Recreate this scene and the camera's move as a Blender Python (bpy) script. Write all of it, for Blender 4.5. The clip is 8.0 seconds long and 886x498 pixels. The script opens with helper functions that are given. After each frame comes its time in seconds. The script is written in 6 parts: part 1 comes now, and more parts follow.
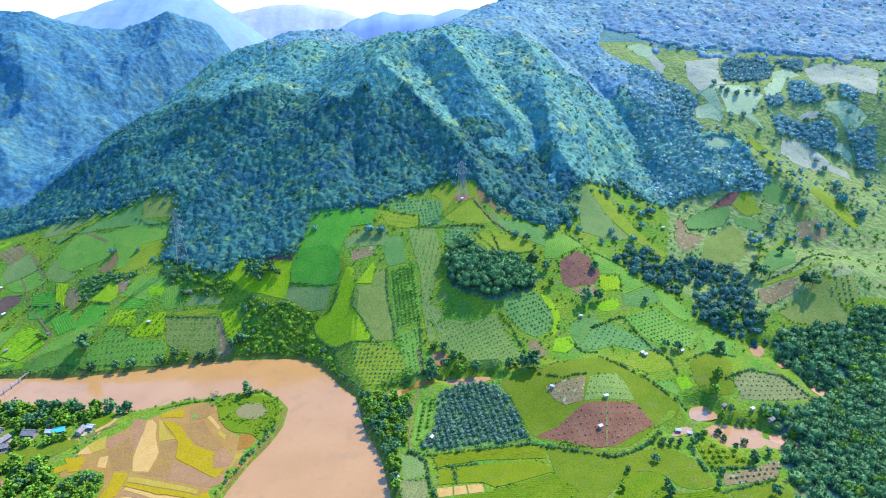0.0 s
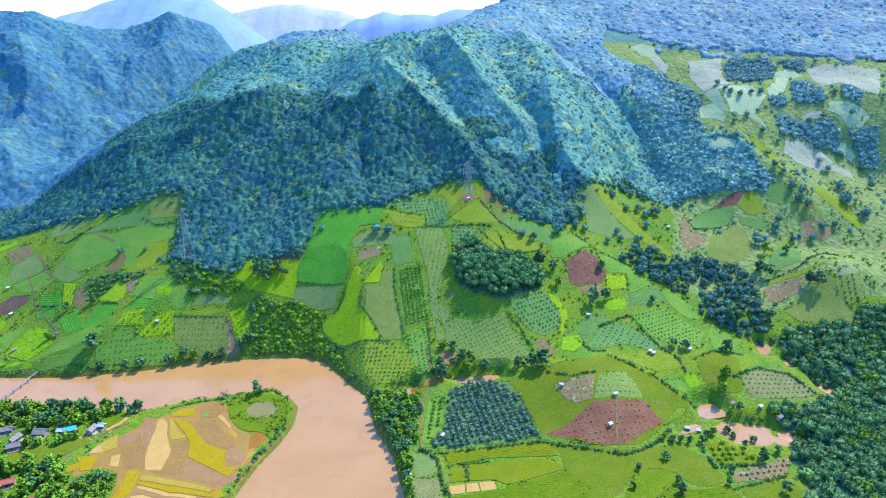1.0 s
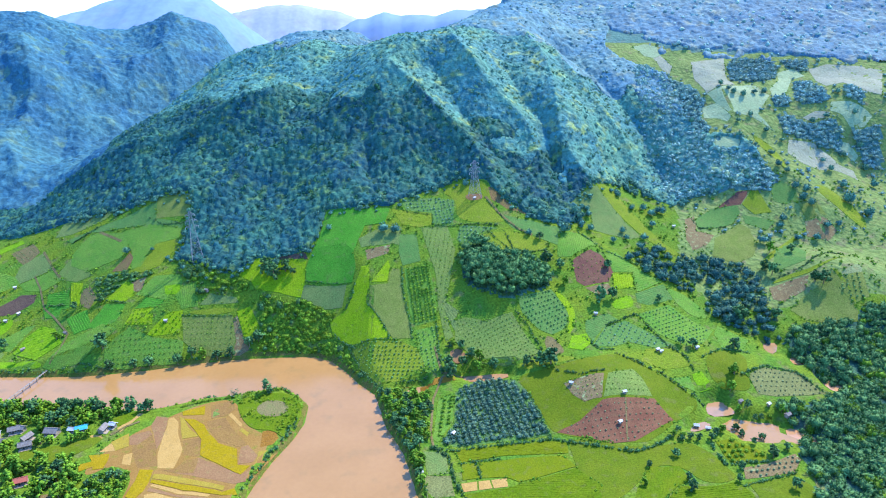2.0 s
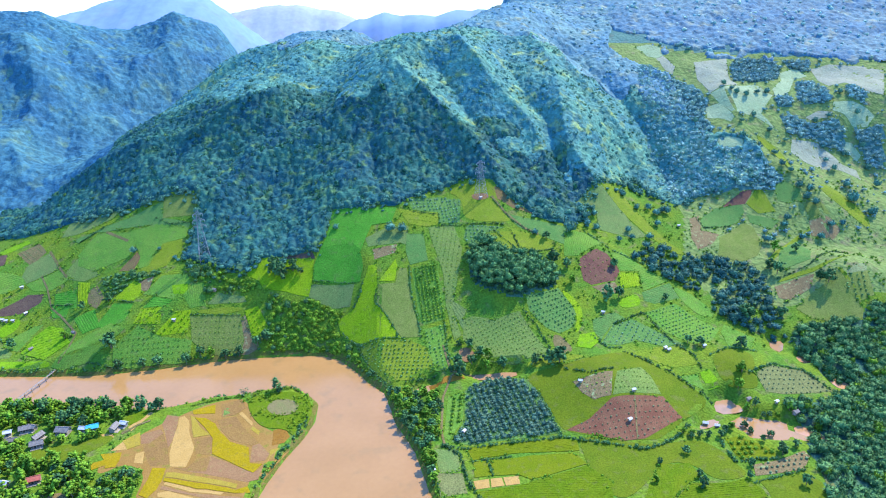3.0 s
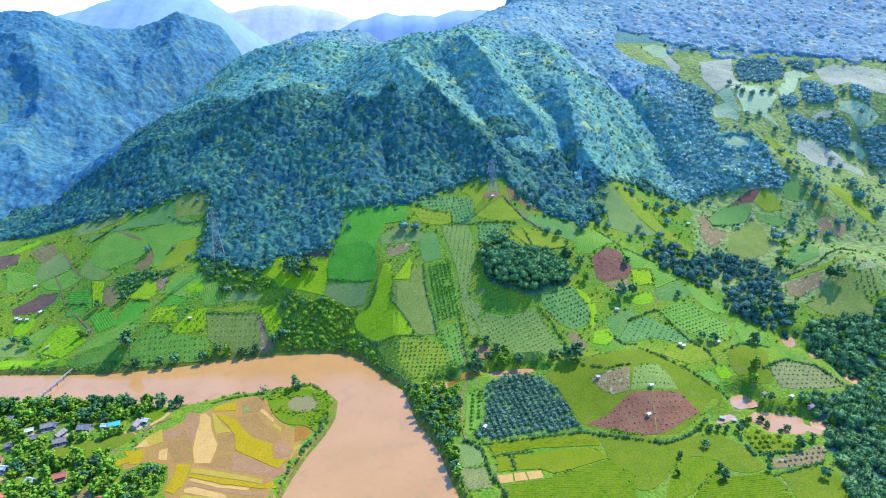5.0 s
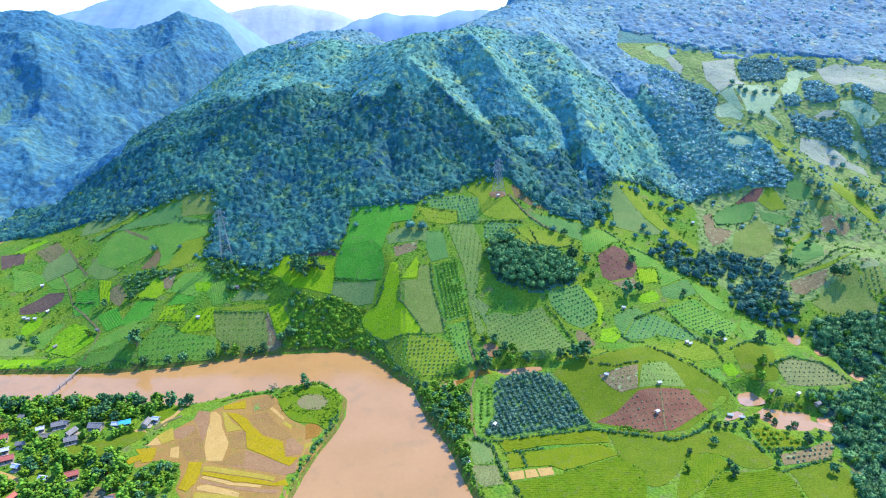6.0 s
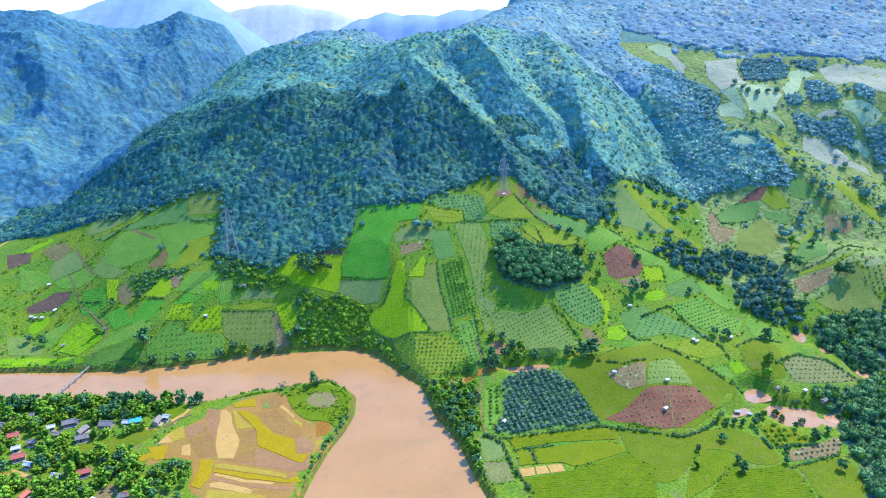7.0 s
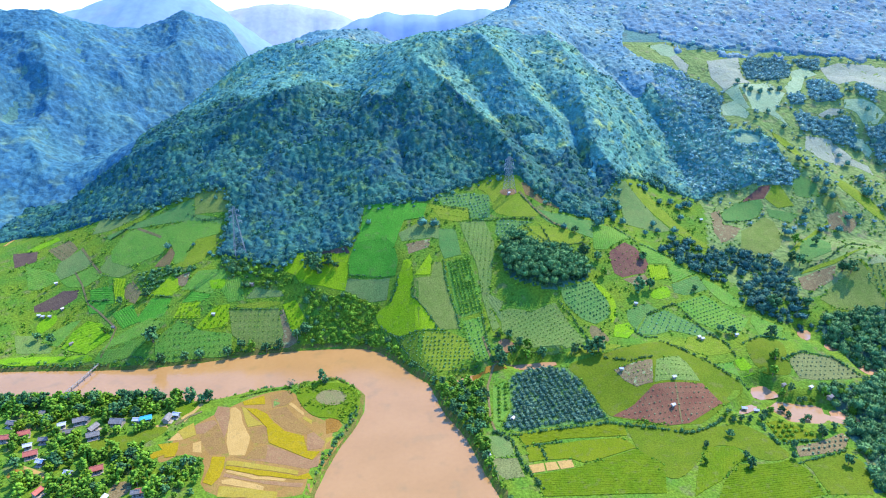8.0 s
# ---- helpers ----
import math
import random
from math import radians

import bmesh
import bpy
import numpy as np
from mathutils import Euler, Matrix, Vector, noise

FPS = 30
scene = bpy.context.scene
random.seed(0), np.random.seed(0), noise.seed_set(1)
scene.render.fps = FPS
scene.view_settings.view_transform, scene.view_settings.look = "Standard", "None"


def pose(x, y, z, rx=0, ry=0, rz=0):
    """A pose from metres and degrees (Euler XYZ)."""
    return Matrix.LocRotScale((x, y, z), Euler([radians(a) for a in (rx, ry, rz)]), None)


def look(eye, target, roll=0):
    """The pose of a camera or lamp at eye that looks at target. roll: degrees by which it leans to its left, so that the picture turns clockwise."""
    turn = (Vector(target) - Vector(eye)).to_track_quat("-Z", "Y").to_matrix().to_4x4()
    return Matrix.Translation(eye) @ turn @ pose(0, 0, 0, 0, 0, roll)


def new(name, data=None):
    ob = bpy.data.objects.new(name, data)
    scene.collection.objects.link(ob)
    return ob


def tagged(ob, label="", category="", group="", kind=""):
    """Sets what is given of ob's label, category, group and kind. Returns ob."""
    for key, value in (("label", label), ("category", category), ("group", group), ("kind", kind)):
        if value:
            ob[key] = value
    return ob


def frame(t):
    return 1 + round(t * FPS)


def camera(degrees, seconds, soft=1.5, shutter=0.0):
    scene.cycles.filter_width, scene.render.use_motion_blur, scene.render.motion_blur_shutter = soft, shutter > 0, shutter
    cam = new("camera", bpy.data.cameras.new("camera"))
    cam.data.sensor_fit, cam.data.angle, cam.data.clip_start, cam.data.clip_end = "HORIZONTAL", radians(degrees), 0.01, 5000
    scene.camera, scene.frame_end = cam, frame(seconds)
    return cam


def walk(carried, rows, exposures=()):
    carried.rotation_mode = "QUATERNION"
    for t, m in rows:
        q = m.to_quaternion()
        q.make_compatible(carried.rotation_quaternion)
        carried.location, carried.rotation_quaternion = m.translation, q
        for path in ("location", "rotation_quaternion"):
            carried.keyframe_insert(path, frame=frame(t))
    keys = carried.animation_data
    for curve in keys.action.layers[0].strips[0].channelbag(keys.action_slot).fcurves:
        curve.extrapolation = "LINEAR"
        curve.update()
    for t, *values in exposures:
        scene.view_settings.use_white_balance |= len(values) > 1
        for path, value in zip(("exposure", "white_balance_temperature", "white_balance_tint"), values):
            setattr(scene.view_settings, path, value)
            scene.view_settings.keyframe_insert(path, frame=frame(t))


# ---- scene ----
cam = camera(70.0, 8.0, soft=1.1)
# seconds, x, y, z, yaw, pitch, roll
ROWS = [
    (0.0, 0.00, 0.00, 265.08, 0.000, -20.594, -2.166),
    (0.5, -4.24, -1.13, 265.20, -0.111, -20.583, -2.151),
    (1.0, -8.54, -2.22, 265.32, -0.229, -20.572, -2.133),
    (1.5, -12.90, -3.30, 265.43, -0.353, -20.562, -2.115),
    (2.0, -17.30, -4.35, 265.54, -0.481, -20.552, -2.095),
    (2.5, -21.73, -5.40, 265.64, -0.613, -20.544, -2.075),
    (3.0, -26.16, -6.43, 265.75, -0.747, -20.536, -2.055),
    (3.5, -30.59, -7.47, 265.85, -0.882, -20.531, -2.034),
    (4.0, -35.01, -8.51, 265.95, -1.017, -20.527, -2.014),
    (4.5, -39.39, -9.56, 266.05, -1.151, -20.526, -1.994),
    (5.0, -43.73, -10.62, 266.15, -1.282, -20.528, -1.976),
    (5.5, -48.01, -11.70, 266.25, -1.409, -20.533, -1.959),
    (6.0, -52.21, -12.81, 266.35, -1.531, -20.541, -1.943),
    (6.5, -56.33, -13.95, 266.45, -1.648, -20.553, -1.930),
    (7.0, -60.34, -15.13, 266.56, -1.757, -20.570, -1.919),
    (7.5, -64.23, -16.34, 266.67, -1.857, -20.590, -1.911),
    (8.0, -68.00, -17.61, 266.78, -1.948, -20.616, -1.906),
]
walk(cam, [(t, pose(x, y, z, 90 + pitch, 0, yaw) @ pose(0, 0, 0, 0, 0, roll)) for t, x, y, z, yaw, pitch, roll in ROWS],
     [(0.0, 1.46, 5900, 15), (8.0, 1.46, 5900, 15)])

# ---- daylight: late morning sun over the far right shoulder of the mountain, thin blue haze in the sky ----
SUN_WAY = Vector((0.70, 0.71, 1.10)).normalized()
sun = new("sun", bpy.data.lights.new("sun", "SUN"))
sun.data.energy, sun.data.angle, sun.data.color = 3.5, radians(0.55), (1.0, 0.90, 0.65)
sun.matrix_world = look(SUN_WAY * 900, (0, 0, 0))
sky = bpy.data.worlds.new("sky")
sky.use_nodes = True
scene.world = sky
heaven = sky.node_tree.nodes.new("ShaderNodeTexSky")
heaven.sky_type, heaven.sun_disc = "NISHITA", False
heaven.sun_elevation, heaven.sun_rotation = math.asin(SUN_WAY.z), math.atan2(SUN_WAY.x, SUN_WAY.y)
heaven.air_density, heaven.dust_density, heaven.ozone_density, heaven.altitude = 1.6, 0.6, 3.5, 200
sky.node_tree.nodes["Background"].inputs["Strength"].default_value = 0.15
tint = sky.node_tree.nodes.new("ShaderNodeMix")
tint.data_type, tint.blend_type = "RGBA", "MULTIPLY"
tint.inputs["Factor"].default_value, tint.inputs["B"].default_value = 1.0, (0.64, 0.98, 1.62, 1)
sky.node_tree.links.new(heaven.outputs["Color"], tint.inputs["A"])
sky.node_tree.links.new(tint.outputs["Result"], sky.node_tree.nodes["Background"].inputs["Color"])

# ---- materials ----
def surface(name, first, second, size=12.0, rough=0.9, bump=0.25, fine=0.9, spread=0.45, third=None, sheen=0.0, metal=0.0, gloss=0.06, island=0.0, cells=0.0):
    """A mottled surface: two colours in broad patches of that many metres, fine grain and relief, and a third colour in stains."""
    m = bpy.data.materials.new(name)
    m.use_nodes = True
    n, l = m.node_tree.nodes, m.node_tree.links
    shade = n["Principled BSDF"]
    where = n.new("ShaderNodeTexCoord").outputs["Object"]

    def cloud(scale, detail, lo, hi):
        t, r = n.new("ShaderNodeTexNoise"), n.new("ShaderNodeMapRange")
        t.inputs["Scale"].default_value, t.inputs["Detail"].default_value = scale, detail
        l.new(where, t.inputs["Vector"])
        l.new(t.outputs["Fac"], r.inputs["Value"])
        r.inputs["From Min"].default_value, r.inputs["From Max"].default_value = lo, hi
        return r.outputs["Result"]

    def blend(fac, a, b, kind="MIX"):
        x = n.new("ShaderNodeMix")
        x.data_type, x.blend_type = "RGBA", kind
        for socket, value in ((x.inputs["Factor"], fac), (x.inputs["A"], a), (x.inputs["B"], b)):
            if isinstance(value, bpy.types.NodeSocket):
                l.new(value, socket)
            elif isinstance(value, (float, int)):
                socket.default_value = value
            else:
                socket.default_value = (*value, 1)
        return x.outputs["Result"]

    colour = blend(cloud(1 / size, 4, 0.36, 0.64), first, second)
    if third is None and not island:
        third = tuple(0.72 * a + 0.28 * b for a, b in zip(first, (0.15, 0.12, 0.05)))
    if third:
        colour = blend(cloud(2.7 / size, 5, 0.56, 0.72), colour, third)
    grain = cloud(1 / fine, 3, 0.25, 0.75)
    tone = n.new("ShaderNodeMapRange")
    tone.inputs["To Min"].default_value, tone.inputs["To Max"].default_value = 1 - spread, 1 + spread
    l.new(grain, tone.inputs["Value"])
    colour = blend(1.0, colour, tone.outputs["Result"], "MULTIPLY")
    if cells:
        cell, pick = n.new("ShaderNodeTexVoronoi"), n.new("ShaderNodeMapRange")
        cell.inputs["Scale"].default_value = 1 / cells
        l.new(where, cell.inputs["Vector"])
        l.new(cell.outputs["Color"], pick.inputs["Value"])
        pick.inputs["To Min"].default_value, pick.inputs["To Max"].default_value = 0.72, 1.3
        colour = blend(1.0, colour, pick.outputs["Result"], "MULTIPLY")
    if island:
        geo = n.new("ShaderNodeNewGeometry")
        ramp = n.new("ShaderNodeMapRange")
        ramp.inputs["To Min"].default_value, ramp.inputs["To Max"].default_value = 1 - island, 1 + island
        l.new(geo.outputs["Random Per Island"], ramp.inputs["Value"])
        colour = blend(1.0, colour, ramp.outputs["Result"], "MULTIPLY")
        info = n.new("ShaderNodeObjectInfo")
        own = n.new("ShaderNodeMapRange")
        own.inputs["To Min"].default_value, own.inputs["To Max"].default_value = 1 - island * 0.8, 1 + island * 0.8
        l.new(info.outputs["Random"], own.inputs["Value"])
        colour = blend(1.0, colour, own.outputs["Result"], "MULTIPLY")
    l.new(colour, shade.inputs["Base Color"])
    shade.inputs["Roughness"].default_value, shade.inputs["Metallic"].default_value = rough, metal
    shade.inputs["Specular IOR Level"].default_value = gloss
    shade.inputs["Sheen Weight"].default_value = sheen
    shade.inputs["Sheen Roughness"].default_value = 0.5
    shade.inputs["Sheen Tint"].default_value = (0.75, 0.9, 1.0, 1)
    if bump:
        b = n.new("ShaderNodeBump")
        b.inputs["Strength"].default_value, b.inputs["Distance"].default_value = bump, fine * 0.6
        l.new(grain, b.inputs["Height"])
        l.new(b.outputs["Normal"], shade.inputs["Normal"])
    return m


MATS = {
    "scrub": surface("scrub", (0.06, 0.14, 0.012), (0.104, 0.156, 0.009), 26, third=(0.11, 0.125, 0.034), fine=1.6, spread=0.4, bump=0.5),
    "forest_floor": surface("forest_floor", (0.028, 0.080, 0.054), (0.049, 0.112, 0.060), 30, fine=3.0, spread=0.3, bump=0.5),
    # far hillside scrub, paled by haze put into its colour
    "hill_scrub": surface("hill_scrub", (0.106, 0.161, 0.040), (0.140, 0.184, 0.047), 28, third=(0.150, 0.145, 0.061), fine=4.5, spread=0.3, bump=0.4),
    "olive": surface("olive", (0.088, 0.142, 0.035), (0.108, 0.150, 0.038), 14),
    "blue_green": surface("blue_green", (0.060, 0.140, 0.029), (0.080, 0.154, 0.032), 12),
    "vivid": surface("vivid", (0.092, 0.205, 0.003), (0.125, 0.235, 0.004), 16),
    "lime": surface("lime", (0.129, 0.223, 0.003), (0.152, 0.233, 0.005), 12),
    "mid_green": surface("mid_green", (0.072, 0.168, 0.018), (0.098, 0.182, 0.021), 14),
    "deep_green": surface("deep_green", (0.040, 0.158, 0.011), (0.056, 0.180, 0.014), 14),
    "pale_green": surface("pale_green", (0.092, 0.148, 0.029), (0.112, 0.160, 0.032), 16),
    "pale_lime": surface("pale_lime", (0.110, 0.161, 0.009), (0.131, 0.170, 0.012), 12),
    "grey_green": surface("grey_green", (0.101, 0.140, 0.023), (0.124, 0.152, 0.031), 10),
    "sage": surface("sage", (0.140, 0.177, 0.069), (0.159, 0.191, 0.071), 14),
    "straw_green": surface("straw_green", (0.107, 0.119, 0.038), (0.127, 0.140, 0.043), 12),
    "straw": surface("straw", (0.136, 0.109, 0.042), (0.106, 0.095, 0.031), 8),
    "taupe": surface("taupe", (0.135, 0.1, 0.042), (0.15, 0.112, 0.048), 9, third=(0.2, 0.25, 0.1)),
    "brown": surface("brown", (0.135, 0.085, 0.034), (0.115, 0.092, 0.03), 8),
    "plum": surface("plum", (0.1, 0.044, 0.03), (0.118, 0.06, 0.034), 8),
    "purple": surface("purple", (0.069, 0.043, 0.031), (0.086, 0.058, 0.036), 8),
    "maroon": surface("maroon", (0.121, 0.051, 0.027), (0.146, 0.070, 0.035), 10, fine=0.6),
    "clay": surface("clay", (0.170, 0.083, 0.012), (0.193, 0.104, 0.015), 6),
    "beige": surface("beige", (0.298, 0.186, 0.050), (0.325, 0.206, 0.059), 8, spread=0.15),
    "tan": surface("tan", (0.170, 0.089, 0.010), (0.185, 0.101, 0.012), 9, spread=0.2),
    "rose_tan": surface("rose_tan", (0.188, 0.102, 0.042), (0.206, 0.116, 0.048), 9, spread=0.2, third=(0.2, 0.14, 0.05)),
    "gold": surface("gold", (0.204, 0.150, 0.002), (0.228, 0.161, 0.004), 7, spread=0.25),
    "khaki": surface("khaki", (0.223, 0.165, 0.018), (0.237, 0.178, 0.024), 7, spread=0.2),
    # far hillside meadows; their pale tones have haze painted in
    "hazy_meadow": surface("hazy_meadow", (0.195, 0.261, 0.125), (0.234, 0.290, 0.144), 22, fine=2.0, spread=0.2),
    "hazy_dry_meadow": surface("hazy_dry_meadow", (0.197, 0.217, 0.131), (0.225, 0.234, 0.151), 20, fine=2.0, spread=0.2),
    "spit_tan": surface("spit_tan", (0.198, 0.112, 0.026), (0.216, 0.126, 0.032), 16, spread=0.2, third=(0.15, 0.13, 0.02)),
    "plough_brown": surface("plough_brown", (0.168, 0.096, 0.03), (0.19, 0.112, 0.03), 12, spread=0.25, third=(0.16, 0.12, 0.02)),
    "rice": surface("rice", (0.088, 0.122, 0.002), (0.106, 0.132, 0.003), 11, spread=0.25),
    "bean": surface("bean", (0.066, 0.116, 0.002), (0.086, 0.128, 0.003), 10, spread=0.35),
    "valley_grass": surface("valley_grass", (0.07, 0.108, 0.004), (0.09, 0.12, 0.005), 15, spread=0.3),
    "mud": surface("mud", (0.14, 0.118, 0.046), (0.125, 0.125, 0.04), 5, rough=0.7),
    "bank": surface("bank", (0.100, 0.090, 0.020), (0.075, 0.100, 0.010), 7, third=(0.15, 0.10, 0.03)),
    "leaf": surface("leaf", (0.080, 0.177, 0.013), (0.143, 0.244, 0.016), 9, fine=0.7, spread=0.5, bump=0.6, island=0.35, rough=0.7),
    "lime_leaf": surface("lime_leaf", (0.105, 0.185, 0.008), (0.14, 0.215, 0.012), 9, fine=0.7, spread=0.4, bump=0.5, island=0.25, rough=0.7),
    "dark_leaf": surface("dark_leaf", (0.048, 0.122, 0.038), (0.079, 0.162, 0.046), 9, fine=0.7, spread=0.5, bump=0.6, island=0.35, rough=0.65),
    "blue_leaf": surface("blue_leaf", (0.081, 0.162, 0.096), (0.115, 0.203, 0.108), 9, fine=0.7, spread=0.3, bump=0.3, island=0.25, rough=0.6),
    "sage_leaf": surface("sage_leaf", (0.10, 0.16, 0.07), (0.13, 0.19, 0.08), 9, fine=0.7, spread=0.4, bump=0.5, island=0.3, rough=0.7),
    # forest, bluer and paler band by band: distance haze put into the colours
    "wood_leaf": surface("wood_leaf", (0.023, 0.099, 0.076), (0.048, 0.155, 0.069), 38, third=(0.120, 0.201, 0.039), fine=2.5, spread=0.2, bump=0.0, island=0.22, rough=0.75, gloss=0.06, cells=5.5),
    "mid_haze_leaf": surface("mid_haze_leaf", (0.068, 0.190, 0.155), (0.117, 0.249, 0.134), 45, third=(0.241, 0.302, 0.087), fine=2.5, spread=0.15, bump=0.0, island=0.18, rough=0.75, gloss=0.06, cells=5.5),
    "high_haze_leaf": surface("high_haze_leaf", (0.096, 0.185, 0.182), (0.140, 0.224, 0.170), 55, third=(0.210, 0.257, 0.126), fine=3.0, spread=0.1, bump=0.0, island=0.1, rough=0.75, gloss=0.06, cells=7.0),
    "high_haze_floor": surface("high_haze_floor", (0.048, 0.12, 0.105), (0.064, 0.14, 0.105), 40, fine=4.0, spread=0.2, bump=0.4),
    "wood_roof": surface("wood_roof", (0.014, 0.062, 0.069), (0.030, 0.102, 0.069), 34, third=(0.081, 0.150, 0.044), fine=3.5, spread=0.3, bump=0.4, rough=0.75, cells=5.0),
    "mid_haze_roof": surface("mid_haze_roof", (0.042, 0.140, 0.134), (0.076, 0.190, 0.121), 42, third=(0.192, 0.254, 0.071), fine=3.5, spread=0.3, bump=0.4, rough=0.75, cells=5.0),
    "high_haze_roof": surface("high_haze_roof", (0.059, 0.144, 0.174), (0.092, 0.177, 0.161), 50, third=(0.190, 0.220, 0.122), fine=4.0, spread=0.25, bump=0.3, rough=0.75, cells=6.0),
    "crest_haze_roof": surface("crest_haze_roof", (0.044, 0.113, 0.154), (0.078, 0.154, 0.168), 60, third=(0.169, 0.206, 0.144), fine=4.5, spread=0.25, bump=0.3, rough=0.75, cells=6.5),
    "across_haze_roof": surface("across_haze_roof", (0.029, 0.096, 0.139), (0.041, 0.118, 0.136), 60, third=(0.078, 0.146, 0.108), fine=4.5, spread=0.25, bump=0.3, rough=0.75, cells=6.5),
    # far hillside trees, leaf colour lifted and blued to stand for haze
    "hill_haze_leaf": surface("hill_haze_leaf", (0.142, 0.258, 0.235), (0.204, 0.303, 0.227), 24, third=(0.267, 0.319, 0.155), fine=1.6, spread=0.25, bump=0.2, island=0.25, rough=0.75),
    "vale_leaf": surface("vale_leaf", (0.049, 0.130, 0.098), (0.077, 0.178, 0.098), 12, fine=0.9, spread=0.4, bump=0.5, island=0.3, rough=0.7),
    "bark": surface("bark", (0.16, 0.11, 0.07), (0.22, 0.16, 0.11), 2, fine=0.2),
    "steel": surface("steel", (0.20, 0.21, 0.215), (0.25, 0.255, 0.26), 3, rough=0.6, metal=0.2, spread=0.1),
    "white": surface("white", (0.5, 0.49, 0.46), (0.42, 0.41, 0.39), 2, spread=0.1),
    "wall": surface("wall", (0.3, 0.25, 0.18), (0.24, 0.2, 0.15), 2, spread=0.2),
    "tile_red": surface("tile_red", (0.42, 0.12, 0.075), (0.34, 0.10, 0.07), 2, fine=0.3, spread=0.25),
    "tile_grey": surface("tile_grey", (0.15, 0.135, 0.115), (0.21, 0.19, 0.16), 2, fine=0.3, spread=0.3),
    "tin_blue": surface("tin_blue", (0.06, 0.34, 0.42), (0.08, 0.4, 0.46), 2, fine=0.3, rough=0.5, spread=0.15),
    "dark": surface("dark", (0.05, 0.045, 0.04), (0.08, 0.07, 0.06), 1),
    "concrete": surface("concrete", (0.32, 0.26, 0.18), (0.26, 0.22, 0.15), 4, spread=0.15),
}


def water(name, colour, depth):
    m = surface(name, colour, depth, 40, rough=0.12, bump=0.0, fine=3.0, spread=0.04, gloss=0.2)
    n, l = m.node_tree.nodes, m.node_tree.links
    wave, b = n.new("ShaderNodeTexNoise"), n.new("ShaderNodeBump")
    wave.inputs["Scale"].default_value, wave.inputs["Detail"].default_value = 0.5, 3
    b.inputs["Strength"].default_value, b.inputs["Distance"].default_value = 0.05, 0.3
    l.new(n["Texture Coordinate"].outputs["Object"], wave.inputs["Vector"])
    l.new(wave.outputs["Fac"], b.inputs["Height"])
    l.new(b.outputs["Normal"], n["Principled BSDF"].inputs["Normal"])
    return m


MATS["river"] = water("river", (0.262, 0.142, 0.044), (0.288, 0.158, 0.052))
MATS["pond"] = water("pond", (0.262, 0.150, 0.070), (0.290, 0.168, 0.080))
MATS["stream"] = water("stream", (0.34, 0.17, 0.07), (0.37, 0.2, 0.09))

# ---- the lie of the land: x, y, rise of broad, middle and small hills and hollows ----
BROAD = [
    (-400, 1100, -146), (-560, 740, -85), (-120, 1260, -198), (-80, 820, 86), (-600, 1380, -168),
    (280, 580, -14), (-360, 460, -11), (120, 1220, -60),
]
MIDDLE = [
    (-440, 940, -86), (-80, 940, -80), (-360, 780, 26), (-720, 820, 14),
]
SMALL = [
    (-320, 1260, -83), (-160, 780, -33), (-440, 1340, -51), (-480, 1220, 36), (360, 740, 18),
    (80, 860, 21), (120, 420, 5), (240, 740, -24), (-120, 420, -11), (-160, 620, -14),
    (-240, 940, 14), (-400, 500, -19), (-360, 980, -23), (-560, 860, -15), (440, 620, -20),
    (240, 580, -22), (80, 620, -11), (-720, 1020, -19), (120, 940, 21), (80, 740, 11),
]
# fish ponds and pools of the muddy stream: outline, level
PONDS = [
    ([(240, 438), (250, 436), (240, 420), (235, 427)], 8.8),
    ([(166, 369), (177, 372), (182, 361), (179, 356), (163, 355)], 1.5),
    ([(168, 346), (179, 351), (204, 347), (199, 333), (194, 328), (175, 332), (174, 337)], -0.5),
    ([(144, 342), (156, 351), (161, 346), (148, 340)], 1.0),
    ([(251, 419), (258, 421), (261, 412), (251, 410)], 4.7),
    ([(263, 399), (269, 396), (272, 382), (266, 375), (261, 386)], 0.5),
    ([(208, 342), (218, 336), (212, 324), (204, 328)], -0.4),
    ([(218, 336), (226, 321), (221, 316), (212, 324)], -0.5),
    ([(-5, 408), (32, 411), (32, 405), (5, 400)], 7.2),
    ([(-51, 396), (-32, 406), (-32, 399), (-44, 392)], 2.6),
]
# x, y, reach, rise of the knolls in the valley
KNOLLS = [(92, 378, 26, 13), (196, 398, 24, 8), (32, 486, 22, 13), (20, 586, 24, 6), (105, 535, 25, 5), (328, 498, 27, 17)]
# the river: its far bank, then the bank of the spit
RIVER = [
    (-1500, 640), (-700, 480), (-500, 455), (-393, 451), (-345, 447), (-308, 445), (-281, 448), (-255, 451), (-229, 457), (-202, 461),
    (-174, 463), (-146, 463), (-122, 461), (-107, 453), (-91, 433), (-80, 416), (-67, 401), (-62, 384), (-57, 363), (-48, 344),
    (-42, 329), (-38, 312), (-34, 296), (-28, 276), (-10, 220), (60, 80), (200, -300), (60, -300), (-60, 60), (-120, 200),
    (-141, 285), (-136, 309), (-130, 330), (-122, 349), (-117, 368), (-118, 389), (-126, 400), (-139, 411), (-158, 409),
]
RIVER += [(-174, 404), (-194, 402), (-213, 395), (-232, 389), (-253, 391), (-285, 397), (-319, 399), (-345, 401), (-420, 404), (-700, 425), (-1500, 560)]
